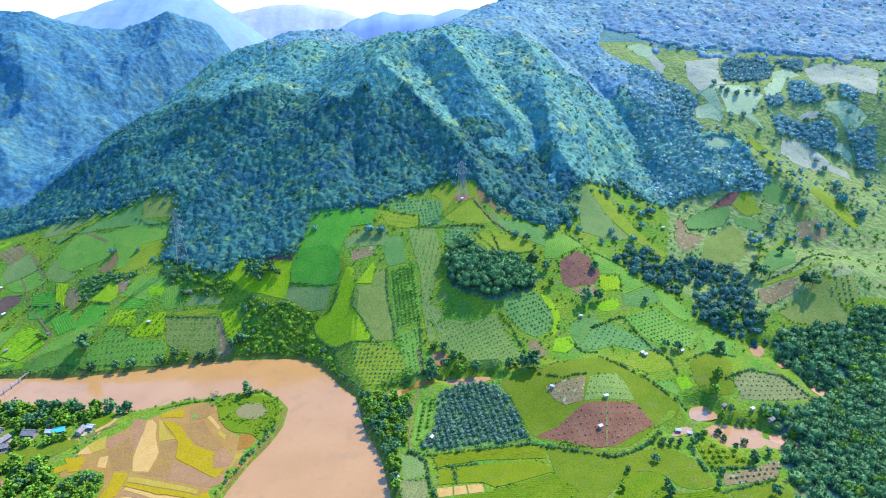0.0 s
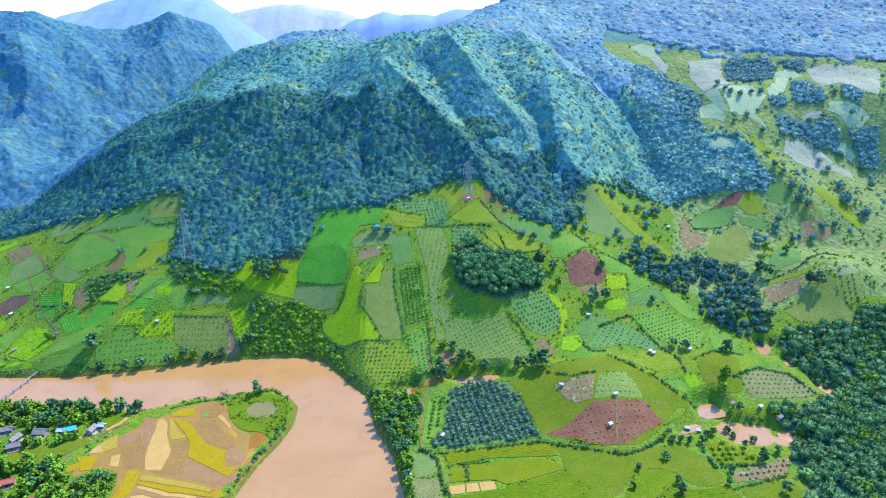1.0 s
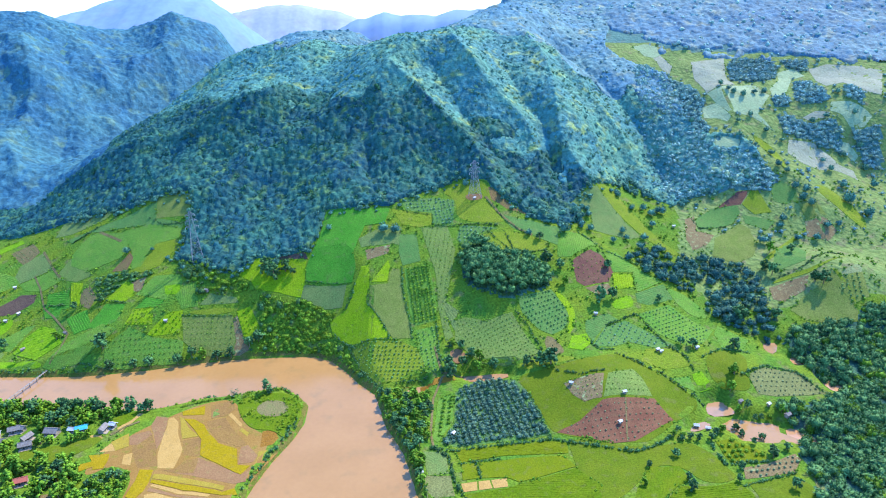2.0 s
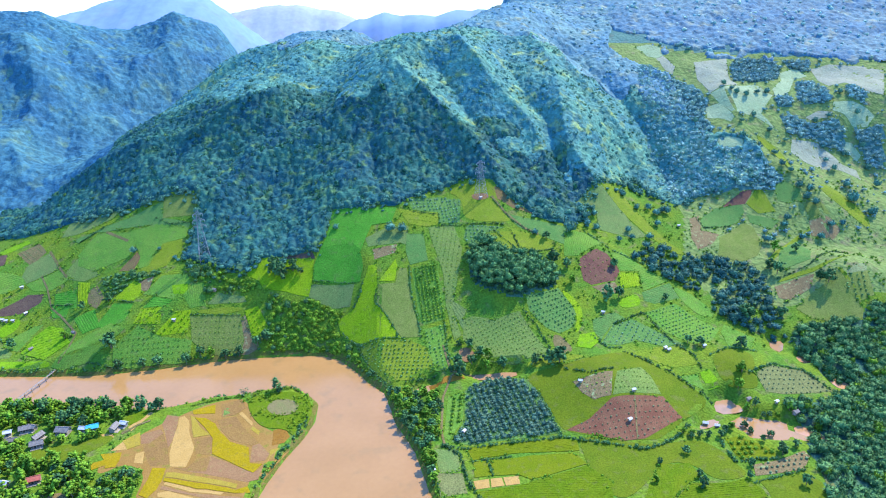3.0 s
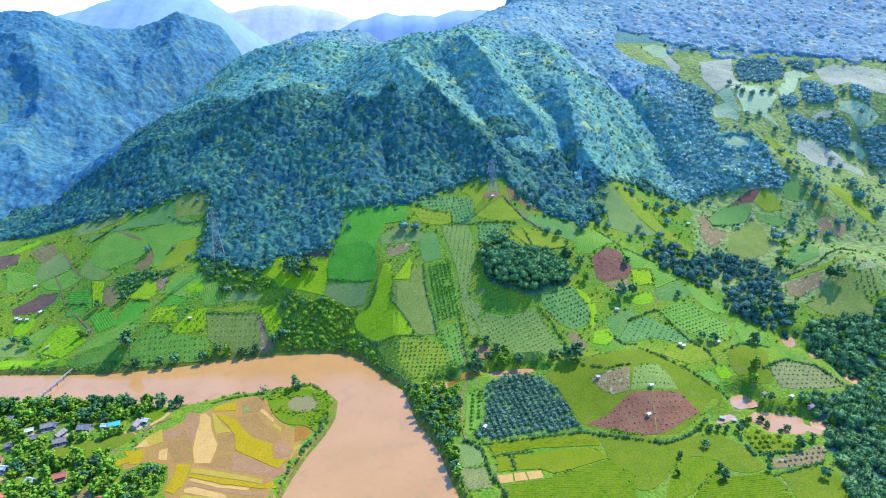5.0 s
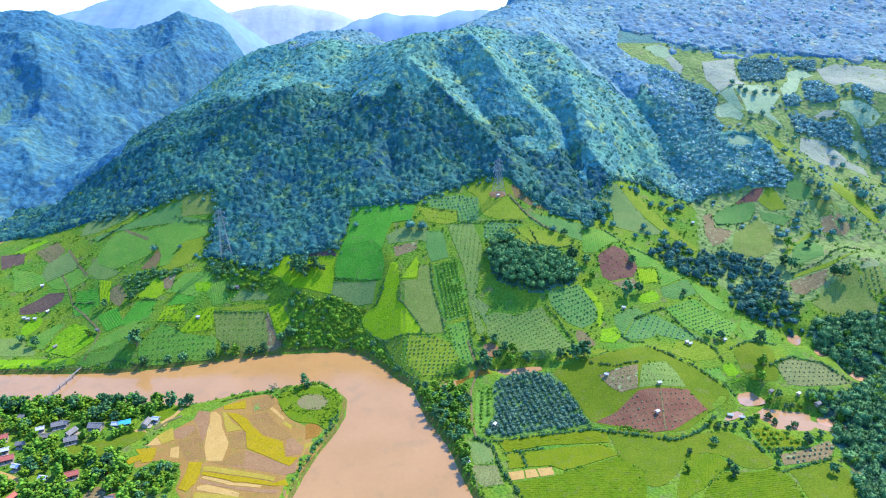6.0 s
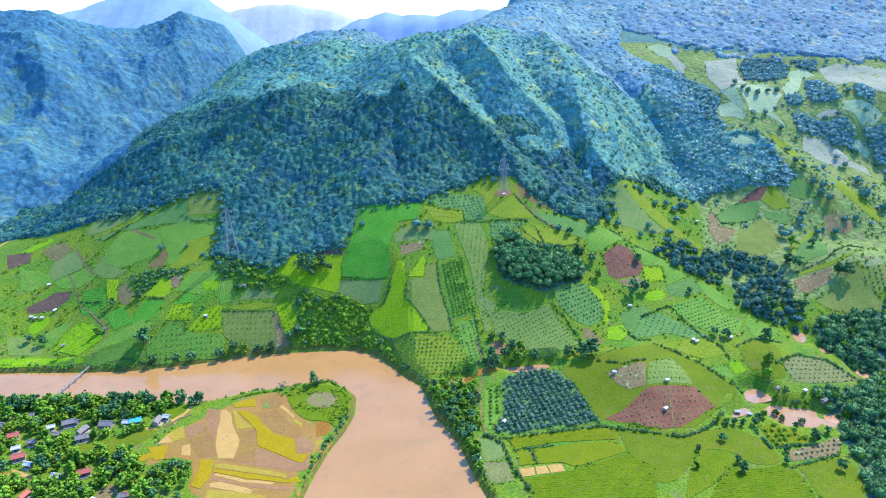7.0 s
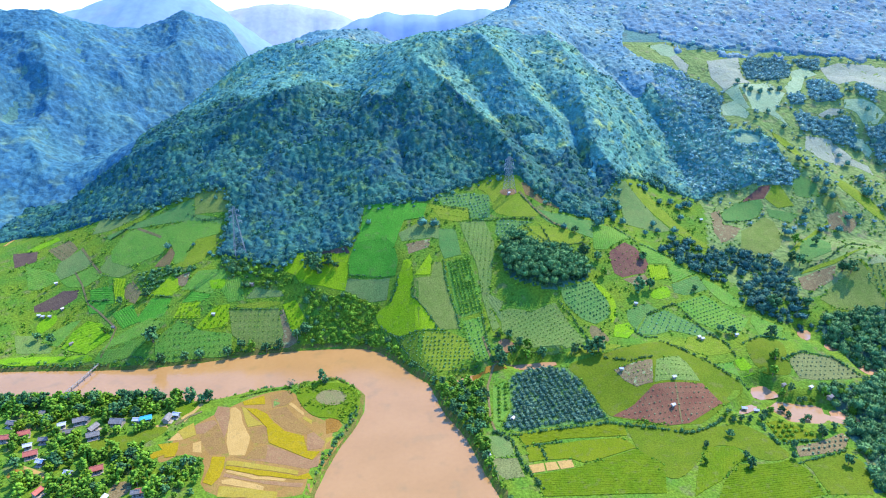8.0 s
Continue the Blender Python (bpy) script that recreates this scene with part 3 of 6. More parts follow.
def crown_shapes(level, count, seed, cut=-0.45, lumps=6, sprays=40, core=0.8, leaf=0.3):
    """Uneven crowns, about 1 m in reach and open below: a lumpy heart in a shell of leaf sprays."""
    rng = np.random.default_rng(seed)
    shapes = []
    for _ in range(count):
        v, f = ball(level)
        ways = rng.normal(size=(lumps, 3))
        ways[:, 2] = np.abs(ways[:, 2]) * 0.7
        ways /= np.linalg.norm(ways, axis=1)[:, None]
        swell = lambda q: 0.5 + 0.55 * np.clip((q @ ways.T).max(1), 0, 1) ** 3
        squash = np.array([rng.uniform(0.8, 1.15), rng.uniform(0.8, 1.15), rng.uniform(0.75, 1.1)])
        v = v * (core * swell(v) * rng.uniform(0.82, 1.18, len(v)))[:, None] * squash
        f = f[(v[f][:, :, 2] > cut).any(1)]
        used = np.unique(f)
        back = np.zeros(len(v), int)
        back[used] = np.arange(len(used))
        v, f = v[used], back[f]
        way = rng.normal(size=(sprays, 3))
        way[:, 2] = np.abs(way[:, 2]) - 0.25
        way /= np.linalg.norm(way, axis=1)[:, None]
        mid = way * (swell(way) * rng.uniform(0.72, 1.12, sprays))[:, None] * squash
        tips = mid[:, None, :] + rng.normal(0, leaf * 0.55, (sprays, 3, 3))
        f = np.concatenate([f, len(v) + np.arange(3 * sprays).reshape(sprays, 3)])
        v = np.concatenate([v, tips.reshape(-1, 3)])
        shapes.append((v, f))
    return shapes


FINE, MEDIUM = crown_shapes(2, 8, 11, -0.4, 7, 130, 0.82, 0.24), crown_shapes(1, 10, 12, -0.3, 5, 56, 0.8, 0.34)
FAR = crown_shapes(1, 9, 15, -0.4, 4, 10, 1.02, 0.3)
COARSE, TUFT = crown_shapes(1, 8, 14, -0.35, 4, 34, 0.8, 0.4), crown_shapes(1, 5, 13, -0.1, 3, 8, 0.95, 0.35)


def grove(name, label, places, shapes, material, category="trees", seed=5, kind="stuff"):
    """Many crowns as one mesh; places: x, y, z, reach, tallness."""
    if not len(places):
        return None
    rng = np.random.default_rng(seed)
    places = np.asarray(places, float)
    pick, turn = rng.integers(0, len(shapes), len(places)), rng.uniform(0, 6.283, len(places))
    all_v, all_f, base = [], [], 0
    for k, (sv, sf) in enumerate(shapes):
        me = pick == k
        if not me.any():
            continue
        p, t = places[me], turn[me]
        cs, sn = np.cos(t)[:, None], np.sin(t)[:, None]
        x = (sv[:, 0] * cs - sv[:, 1] * sn) * p[:, 3:4] + p[:, 0:1]
        y = (sv[:, 0] * sn + sv[:, 1] * cs) * p[:, 3:4] + p[:, 1:2]
        z = sv[:, 2] * (p[:, 3] * p[:, 4])[:, None] + p[:, 2:3]
        all_v.append(np.stack([x, y, z], 2).reshape(-1, 3))
        all_f.append((sf[None] + (np.arange(len(p)) * len(sv))[:, None, None]).reshape(-1, 3) + base)
        base += len(p) * len(sv)
    ob = new(name, triangles(name, np.concatenate(all_v), np.concatenate(all_f), material))
    return tagged(ob, label, category, kind=kind)


def scatter(outline, step, seed, keep=1.0, gaps=0.0):
    """Uneven places inside an outline, about a step apart."""
    rng = np.random.default_rng(seed)
    xs, ys = [q[0] for q in outline], [q[1] for q in outline]
    px, py = np.meshgrid(np.arange(min(xs), max(xs), step), np.arange(min(ys), max(ys), step))
    px[1::2] += step / 2
    px, py = px.ravel(), py.ravel()
    px, py = px + rng.uniform(-0.42, 0.42, px.size) * step, py + rng.uniform(-0.42, 0.42, px.size) * step
    ok = within(px, py, outline) & (rng.random(px.size) < keep) & (water_reach(px, py) > 1.0)
    if gaps:
        ok &= value_noise(px / 16, py / 16, seed) > gaps
    return px[ok], py[ok]


def crowns(px, py, lo, hi, seed, lift=0.35, tall=(0.8, 1.2)):
    rng = np.random.default_rng(seed)
    r = lo + (hi - lo) * rng.random(px.size) ** 1.6
    return np.stack([px, py, height(px, py) + r * lift, r, rng.uniform(*tall, px.size)], 1)


WORDS = {
    "olive": "olive", "blue_green": "bluish green", "vivid": "bright green", "lime": "yellow-green", "mid_green": "green", "deep_green": "deep green",
    "pale_green": "pale green", "pale_lime": "light yellow-green", "grey_green": "grey-green", "sage": "sage green", "straw_green": "dry green", "straw": "straw-coloured",
    "taupe": "grey-brown", "brown": "brown", "plum": "plum-brown", "purple": "purplish brown", "maroon": "reddish brown", "clay": "clay-coloured", "beige": "pale beige",
    "tan": "tan brown", "rose_tan": "rosy brown", "gold": "golden ripe", "khaki": "khaki", "mud": "grey muddy", "hazy_meadow": "pale green", "hazy_dry_meadow": "dry haze-paled", "spit_tan": "light tan", "plough_brown": "ploughed brown",
    "rice": "yellow-green", "bean": "green", "valley_grass": "soft green",
}
FIELDS = []
PLANT_WORDS = {"leaf": "green", "lime_leaf": "yellow-green", "dark_leaf": "dark green", "blue_leaf": "bluish dark green", "sage_leaf": "grey-green"}


def crop_ridges(outline, mid, way, reach, between, size, lift, plant, rng):
    """Rows of a low crop: ragged ridges of leaves that follow the land."""
    step = 1.7
    s, t = np.meshgrid(np.arange(-reach, reach, step), np.arange(-reach, reach, between))
    t = t + rng.normal(0, between * 0.05, t.shape)
    px, py = mid[0] + s * way[0] - t * way[1], mid[1] + s * way[1] + t * way[0]
    inside = within(px, py, outline) & (rng.random(px.shape) > 0.03)
    wide, tall = between * rng.uniform(0.28, 0.42, px.shape), size * rng.uniform(0.3, 0.6, px.shape)
    z = height(px, py) + lift
    left = np.stack([px - wide * way[1], py + wide * way[0], z - 0.2], 2)
    right = np.stack([px + wide * way[1], py - wide * way[0], z - 0.2], 2)
    top = np.stack([px + rng.normal(0, 0.15, px.shape), py + rng.normal(0, 0.15, px.shape), z + tall], 2)
    verts = np.stack([left, top, right], 2).reshape(-1, 3)
    n = px.shape[1]
    ok = np.argwhere(inside[:, :-1] & inside[:, 1:])
    o = (ok[:, 0] * n + ok[:, 1]) * 3
    if len(o):
        tris = np.concatenate([np.stack(q, 1) for q in ((o, o + 3, o + 1), (o + 1, o + 3, o + 4), (o + 1, o + 4, o + 2), (o + 2, o + 4, o + 5))])
        used, back = np.unique(tris, return_inverse=True)
        tagged(new("crop_rows", triangles("crop_rows", verts[used], back.reshape(tris.shape), plant)), WORDS[plant] + " crop plants in rows on a plot", "crops", kind="stuff")


def field(name, crop, lift, outline, rows=None):
    """A plot of one crop on the land, with its plants in rows where they can be told apart."""
    if name.split("_")[-1] in ("meadow", "grass", "soil", "patch"):
        outline = rounded(outline)
    lift *= 0.6
    verts, faces = drape(outline, lift)
    ob = tagged(new(name, mesh_of(name, verts, faces, crop)), WORDS[crop] + " " + name.replace("_", " ") + " on the open land", "field", "plots of the valley", "stuff")
    FIELDS.append(outline)
    if not rows:
        return ob
    along, between, size, plant = rows
    if 1.3 <= size < 2.6:
        along, between, size = along * 0.8, between * 0.8, size * 0.82
    rng = np.random.default_rng(len(FIELDS))
    (ax, ay), (bx, by) = max(zip(outline, outline[1:] + outline[:1]), key=lambda e: math.hypot(e[1][0] - e[0][0], e[1][1] - e[0][1]))
    ux, uy = (bx - ax) / math.hypot(bx - ax, by - ay), (by - ay) / math.hypot(bx - ax, by - ay)
    mid_x, mid_y = np.mean([q[0] for q in outline]), np.mean([q[1] for q in outline])
    reach = max(math.hypot(q[0] - mid_x, q[1] - mid_y) for q in outline) + 5
    if size < 1.3 and along < 3.4:
        crop_ridges(outline, (mid_x, mid_y), (ux, uy), reach, between * 0.45, size * 0.8, lift, crop, rng)
        return ob
    s, t = np.meshgrid(np.arange(-reach, reach, along), np.arange(-reach, reach, between))
    s, t = s.ravel() + rng.normal(0, along * 0.08, s.size), t.ravel() + rng.normal(0, between * 0.05, s.size)
    px, py = mid_x + s * ux - t * uy, mid_y + s * uy + t * ux
    ok = within(px, py, outline) & (to_line(px, py, outline, True) > size * 0.6) & (rng.random(px.size) > 0.05)
    places = crowns(px[ok], py[ok], size * 0.75, size * 1.1, len(FIELDS), 0.3)
    places[:, 2] += lift
    grove("crop_rows" if size < 1.3 else "fruit_trees", PLANT_WORDS[plant] + (" crop plants in rows on a plot" if size < 1.3 else " fruit trees planted in rows"), places,
          TUFT if size < 1.6 else MEDIUM, plant, "crops" if size < 1.3 else "orchard", len(FIELDS))
    return ob

# ---- the fields: outline in plan, crop, lift of the crop, rows (along, between, size, plant) ----
field("pale_field", "grey_green", 0.3, [(-298, 617), (-273, 619), (-262, 615), (-261, 593), (-293, 595)])
field("bluish_field", "blue_green", 0.5, [(-356, 608), (-298, 614), (-293, 595), (-263, 586), (-264, 581), (-321, 594), (-366, 602), (-380, 594), (-389, 599)])
field("bright_field", "mid_green", 0.5, [(-326, 589), (-297, 590), (-264, 581), (-264, 570), (-285, 566), (-292, 542), (-302, 541), (-303, 554), (-314, 573)])
field("yellow_field", "pale_lime", 0.4, [(-285, 566), (-267, 569), (-264, 557), (-275, 538), (-289, 535), (-298, 538)], rows=(3, 4, 0.8, "lime_leaf"))
field("bare_field", "brown", 0.2, [(-320, 544), (-309, 562), (-303, 555), (-305, 540)])
field("slope_field", "mid_green", 0.5, [(-374, 578), (-362, 601), (-326, 589), (-314, 573), (-316, 558), (-347, 552), (-369, 565)])
field("upper_field", "olive", 0.3, [(-404, 629), (-375, 625), (-347, 625), (-355, 615), (-386, 607), (-405, 609)])
field("strip_field", "vivid", 0.3, [(-476, 608), (-464, 618), (-448, 623), (-441, 615), (-463, 604)])
field("stubble_field", "straw", 0.2, [(-448, 600), (-429, 610), (-413, 593), (-422, 577)], rows=(4, 4, 0.7, "dark_leaf"))
field("dark_field", "olive", 0.4, [(-425, 578), (-409, 590), (-388, 567), (-416, 556), (-425, 565)])
field("purple_field", "purple", 0.2, [(-429, 527), (-409, 543), (-393, 542), (-392, 533), (-407, 523), (-426, 521)])
field("meadow", "vivid", 0.3, [(-418, 511), (-405, 520), (-400, 510), (-408, 497), (-415, 499)])
field("maize_field", "vivid", 0.8, [(-381, 474), (-379, 493), (-370, 503), (-353, 494), (-337, 473), (-352, 458)], rows=(2.6, 3.2, 0.8, "lime_leaf"))
field("green_field", "deep_green", 0.5, [(-383, 530), (-358, 521), (-357, 508), (-372, 512)])
field("yellow_field", "lime", 0.5, [(-361, 545), (-347, 540), (-340, 514), (-348, 514)], rows=(3, 3, 0.9, "lime_leaf"))
field("fallow_field", "straw", 0.2, [(-336, 512), (-347, 528), (-338, 535), (-325, 518), (-327, 506)], rows=(5, 5, 0.8, "leaf"))
field("yellow_field", "lime", 0.4, [(-316, 511), (-300, 528), (-292, 523), (-287, 510), (-294, 505)])
field("vegetable_field", "deep_green", 0.3, [(-381, 539), (-359, 538), (-350, 515), (-375, 523)], rows=(3, 4, 0.9, "dark_leaf"))
field("vegetable_field", "deep_green", 0.3, [(-319, 486), (-312, 507), (-292, 502), (-294, 485), (-308, 477)], rows=(3, 5, 0.9, "leaf"))
field("bean_field", "lime", 0.4, [(-284, 479), (-282, 494), (-264, 493), (-262, 480)], rows=(3.5, 4.0, 1.2, "lime_leaf"))
field("bean_field", "lime", 0.4, [(-264, 473), (-251, 490), (-239, 493), (-239, 476), (-259, 472)], rows=(3.5, 4.0, 1.2, "lime_leaf"))
field("maize_field", "mid_green", 0.5, [(-296, 464), (-279, 478), (-259, 471), (-234, 471), (-233, 456), (-242, 454), (-277, 449), (-293, 450)], rows=(4.0, 4.0, 0.9, "leaf"))
field("cassava_field", "grey_green", 0.4, [(-239, 488), (-197, 491), (-191, 473), (-193, 463), (-211, 462), (-223, 464), (-234, 471)], rows=(4.0, 4.0, 0.8, "leaf"))
field("bare_field", "taupe", 0.25, [(-196, 489), (-193, 491), (-179, 467), (-187, 463), (-192, 463)])
field("bean_field", "lime", 0.5, [(-194, 494), (-183, 498), (-173, 483), (-173, 477), (-184, 473), (-188, 483)], rows=(3.5, 4.0, 1.2, "lime_leaf"))
field("meadow", "pale_lime", 0.3, [(-229, 494), (-198, 498), (-195, 493), (-237, 490)])
field("meadow", "vivid", 0.3, [(-429, 466), (-402, 467), (-354, 459), (-341, 451), (-364, 451), (-393, 453), (-421, 454)])
field("maize_field", "mid_green", 0.5, [(-343, 451), (-335, 470), (-306, 485), (-290, 476), (-314, 452), (-335, 448)], rows=(3, 4, 0.9, "lime_leaf"))
field("rice_field", "lime", 0.5, [(-196, 521), (-188, 537), (-162, 533), (-141, 534), (-137, 531), (-137, 513), (-139, 503), (-159, 508), (-180, 511), (-185, 517)])
field("bare_field", "purple", 0.2, [(-167, 536), (-139, 539), (-136, 533), (-162, 534)])
field("maize_field", "deep_green", 0.7, [(-123, 580), (-96, 580), (-62, 579), (-66, 562), (-85, 560), (-94, 534), (-91, 519), (-94, 507), (-136, 515), (-137, 526), (-127, 550)])
field("maize_field", "olive", 0.4, [(-139, 513), (-99, 507), (-102, 490), (-118, 492), (-139, 503)])
field("cassava_field", "olive", 0.3, [(-90, 546), (-74, 555), (-50, 557), (-53, 537), (-58, 539), (-87, 537)])
field("bare_field", "taupe", 0.2, [(-83, 534), (-61, 538), (-62, 529), (-81, 523)])
field("maize_field", "pale_green", 0.5, [(-32, 556), (-8, 558), (-2, 529), (-9, 491), (-14, 467), (-8, 442), (-14, 438), (-19, 471), (-20, 505), (-28, 536)], rows=(4.0, 4.2, 0.9, "lime_leaf"))
field("young_orchard", "pale_lime", 0.3, [(-61, 578), (-21, 573), (-23, 559), (-34, 557), (-50, 560)], rows=(4, 6, 1, "lime_leaf"))
field("cassava_field", "blue_green", 0.4, [(-52, 549), (-37, 548), (-33, 519), (-49, 515), (-53, 530)])
field("rice_field", "lime", 0.6, [(-91, 504), (-86, 517), (-79, 518), (-78, 499), (-81, 486), (-70, 469), (-56, 445), (-89, 453), (-108, 470), (-112, 482), (-98, 486), (-94, 494)])
field("rice_field", "lime", 0.6, [(-76, 501), (-62, 522), (-60, 514), (-63, 500)])
field("fallow_field", "grey_green", 0.3, [(-77, 498), (-62, 498), (-58, 513), (-52, 512), (-49, 485), (-44, 463), (-41, 445), (-56, 446), (-67, 466), (-78, 483)])
field("orchard", "mid_green", 0.2, [(-48, 512), (-26, 515), (-21, 483), (-20, 459), (-38, 456), (-42, 466)], rows=(3.6, 4.2, 2.0, "leaf"))
field("orchard", "mid_green", 0.2, [(-38, 452), (-22, 454), (-20, 416), (-18, 407), (-33, 413)], rows=(3.5, 3.8, 1.2, "dark_leaf"))
field("orchard", "pale_lime", 0.2, [(-91, 451), (-52, 444), (-37, 435), (-29, 412), (-52, 404), (-66, 406), (-80, 424)], rows=(3.5, 3.8, 1.2, "dark_leaf"))
field("maize_field", "pale_green", 0.5, [(-5, 457), (2, 458), (20, 452), (41, 458), (58, 419), (41, 414), (11, 416), (-7, 437)], rows=(3.5, 3.2, 0.8, "leaf"))
field("orchard", "blue_green", 0.2, [(47, 470), (77, 485), (89, 463), (82, 444), (70, 437), (60, 444), (49, 458)], rows=(3.5, 3.8, 1.2, "dark_leaf"))
field("meadow", "lime", 0.3, [(78, 483), (86, 481), (94, 462), (87, 440), (81, 436), (89, 459)])
field("pylon_meadow", "pale_lime", 0.3, [(-16, 607), (5, 614), (33, 607), (36, 593), (39, 573), (50, 563), (1, 560), (3, 593)])
field("orchard", "blue_green", 0.2, [(-52, 591), (-19, 597), (1, 592), (-2, 560), (-20, 560), (-22, 576), (-46, 577)], rows=(4.6, 5.2, 1.7, "blue_leaf"))
field("orchard", "blue_green", 0.2, [(4, 557), (40, 556), (20, 548), (25, 539), (8, 528), (0, 542)], rows=(4.6, 5.2, 1.6, "blue_leaf"))
field("hill_field", "pale_lime", 0.3, [(21, 546), (48, 554), (69, 551), (86, 531), (57, 528), (43, 522), (31, 525)])
field("hill_field", "blue_green", 0.3, [(42, 572), (72, 571), (100, 563), (92, 536), (71, 551), (53, 559)])
field("bare_field", "brown", 0.2, [(32, 601), (38, 602), (53, 588), (73, 578), (52, 580), (36, 589)])
field("maize_field", "mid_green", 0.5, [(92, 536), (100, 558), (115, 555), (131, 542), (118, 533), (102, 521), (89, 521)], rows=(3, 4, 1, "leaf"))
field("purple_field", "plum", 0.2, [(101, 516), (121, 532), (130, 527), (137, 508), (129, 495), (107, 489), (101, 494)], rows=(6, 6, 0.8, "leaf"))
field("fallow_field", "taupe", 0.2, [(107, 487), (128, 493), (131, 483), (117, 478)])
field("meadow", "vivid", 0.3, [(125, 472), (145, 483), (144, 467), (127, 462)])
field("maize_field", "lime", 0.4, [(135, 505), (153, 507), (150, 491), (132, 486)], rows=(3, 4, 0.8, "lime_leaf"))
field("orchard", "blue_green", 0.2, [(148, 473), (149, 483), (178, 498), (180, 479), (156, 470)], rows=(4.2, 4.8, 1.4, "blue_leaf"))
field("tea_field", "mid_green", 0.3, [(144, 459), (174, 472), (186, 455), (199, 441), (184, 423), (171, 422), (154, 437)], rows=(3.5, 3.8, 1.0, "dark_leaf"))
field("maize_field", "blue_green", 0.3, [(98, 421), (112, 442), (131, 451), (145, 440), (163, 423), (148, 420), (128, 426), (112, 419)], rows=(4.0, 4.2, 1.0, "blue_leaf"))
field("rice_field", "vivid", 0.4, [(85, 434), (97, 436), (98, 425), (89, 415), (79, 420)])
field("path_patch", "straw", 0.15, [(63, 436), (70, 436), (78, 414), (63, 414)])
field("palm_orchard", "blue_green", 0.2, [(-9, 386), (10, 403), (36, 393), (43, 378), (51, 336), (9, 332), (-11, 330), (-21, 334), (-11, 355)], rows=(3.5, 4.2, 2.65, "blue_leaf"))
field("young_orchard", "mid_green", 0.2, [(-21, 381), (-10, 386), (-12, 356), (-22, 335), (-26, 340)], rows=(5, 6, 2.0, "leaf"))
field("knoll_meadow", "valley_grass", 0.25, [(35, 398), (60, 400), (85, 401), (112, 410), (125, 403), (141, 390), (156, 371), (158, 359), (139, 347), (119, 330), (104, 323), (54, 335), (50, 348), (44, 377)])
field("cassava_field", "pale_green", 0.4, [(99, 381), (120, 391), (124, 384), (126, 365), (91, 360)], rows=(3.4, 5.0, 0.7, "leaf"))
field("fallow_field", "taupe", 0.45, [(67, 378), (96, 381), (90, 360), (78, 358), (71, 366)], rows=(3.4, 4.4, 0.7, "leaf"))
field("plough_field", "maroon", 0.4, [(90, 358), (127, 363), (134, 345), (103, 326), (88, 325), (55, 338), (72, 345)], rows=(4.0, 4.4, 0.8, "sage_leaf"))
field("bean_field", "rice", 0.5, [(-12, 327), (46, 331), (60, 328), (59, 319), (17, 320), (-8, 315)], rows=(3, 3, 0.9, "lime_leaf"))
field("rice_field", "rice", 0.5, [(-8, 314), (1, 314), (2, 301), (-8, 300)])
field("rice_field", "rice", 0.5, [(3, 314), (29, 317), (56, 317), (61, 307), (25, 296), (18, 301), (3, 301)])
field("seed_bed", "beige", 0.3, [(-9, 297), (0, 298), (0, 291), (-8, 290)])
field("seed_bed", "beige", 0.3, [(1, 298), (8, 299), (9, 292), (1, 291)])
field("seed_bed", "beige", 0.3, [(9, 299), (18, 300), (18, 293), (10, 292)])
field("maize_field", "bean", 0.5, [(-8, 288), (19, 292), (61, 306), (73, 289), (65, 266), (-5, 270)], rows=(2.4, 3.4, 0.9, "lime_leaf"))
field("sloping_meadow", "valley_grass", 0.35, [(61, 332), (82, 327), (102, 321), (113, 321), (129, 325), (144, 321), (150, 304), (154, 291), (133, 287), (124, 305), (105, 305), (92, 288), (73, 274), (64, 290), (61, 311)])
field("bean_field", "bean", 0.45, [(105, 304), (123, 304), (126, 291), (117, 288), (101, 274), (80, 262), (92, 286)], rows=(3, 3.4, 0.7, "leaf"))
field("young_orchard", "bean", 0.3, [(117, 287), (136, 286), (151, 289), (156, 280), (153, 258), (87, 252), (102, 273)], rows=(4.2, 4.6, 1.5, "leaf"))
field("grazing_field", "valley_grass", 0.3, [(157, 288), (187, 291), (192, 283), (187, 267), (179, 256), (155, 258), (158, 279)])
field("orchard", "rice", 0.3, [(154, 325), (164, 327), (176, 317), (179, 308), (175, 305), (156, 305), (154, 310)], rows=(5.4, 6.0, 2.3, "leaf"))
field("orchard", "taupe", 0.3, [(160, 301), (176, 303), (197, 311), (198, 306), (187, 294), (157, 291)], rows=(4.4, 5, 1.6, "sage_leaf"))
field("dry_grass", "straw_green", 0.3, [(197, 296), (199, 286), (195, 272), (189, 268), (194, 282)])
field("hay_field", "olive", 0.3, [(-32, 327), (-17, 326), (-16, 306), (-29, 305)])
field("hay_field", "straw_green", 0.3, [(-31, 305), (-15, 304), (-13, 287), (-29, 285)])
field("rice_field", "vivid", 0.4, [(163, 390), (171, 392), (174, 377), (163, 374)])
field("knoll_meadow", "valley_grass", 0.3, [(178, 406), (194, 414), (212, 410), (203, 389), (198, 369), (178, 376), (175, 388)])
field("young_orchard", "straw_green", 0.3, [(202, 386), (220, 397), (243, 396), (252, 372), (214, 367), (202, 369)], rows=(4.0, 4.4, 1.0, "sage_leaf"))
field("spit_soil", "spit_tan", 0.08, [(-246, 327), (-233, 357), (-209, 379), (-191, 392), (-169, 396), (-155, 363), (-124, 344), (-130, 328), (-140, 296), (-141, 280), (-207, 283), (-210, 318), (-230, 328), (-241, 317)])
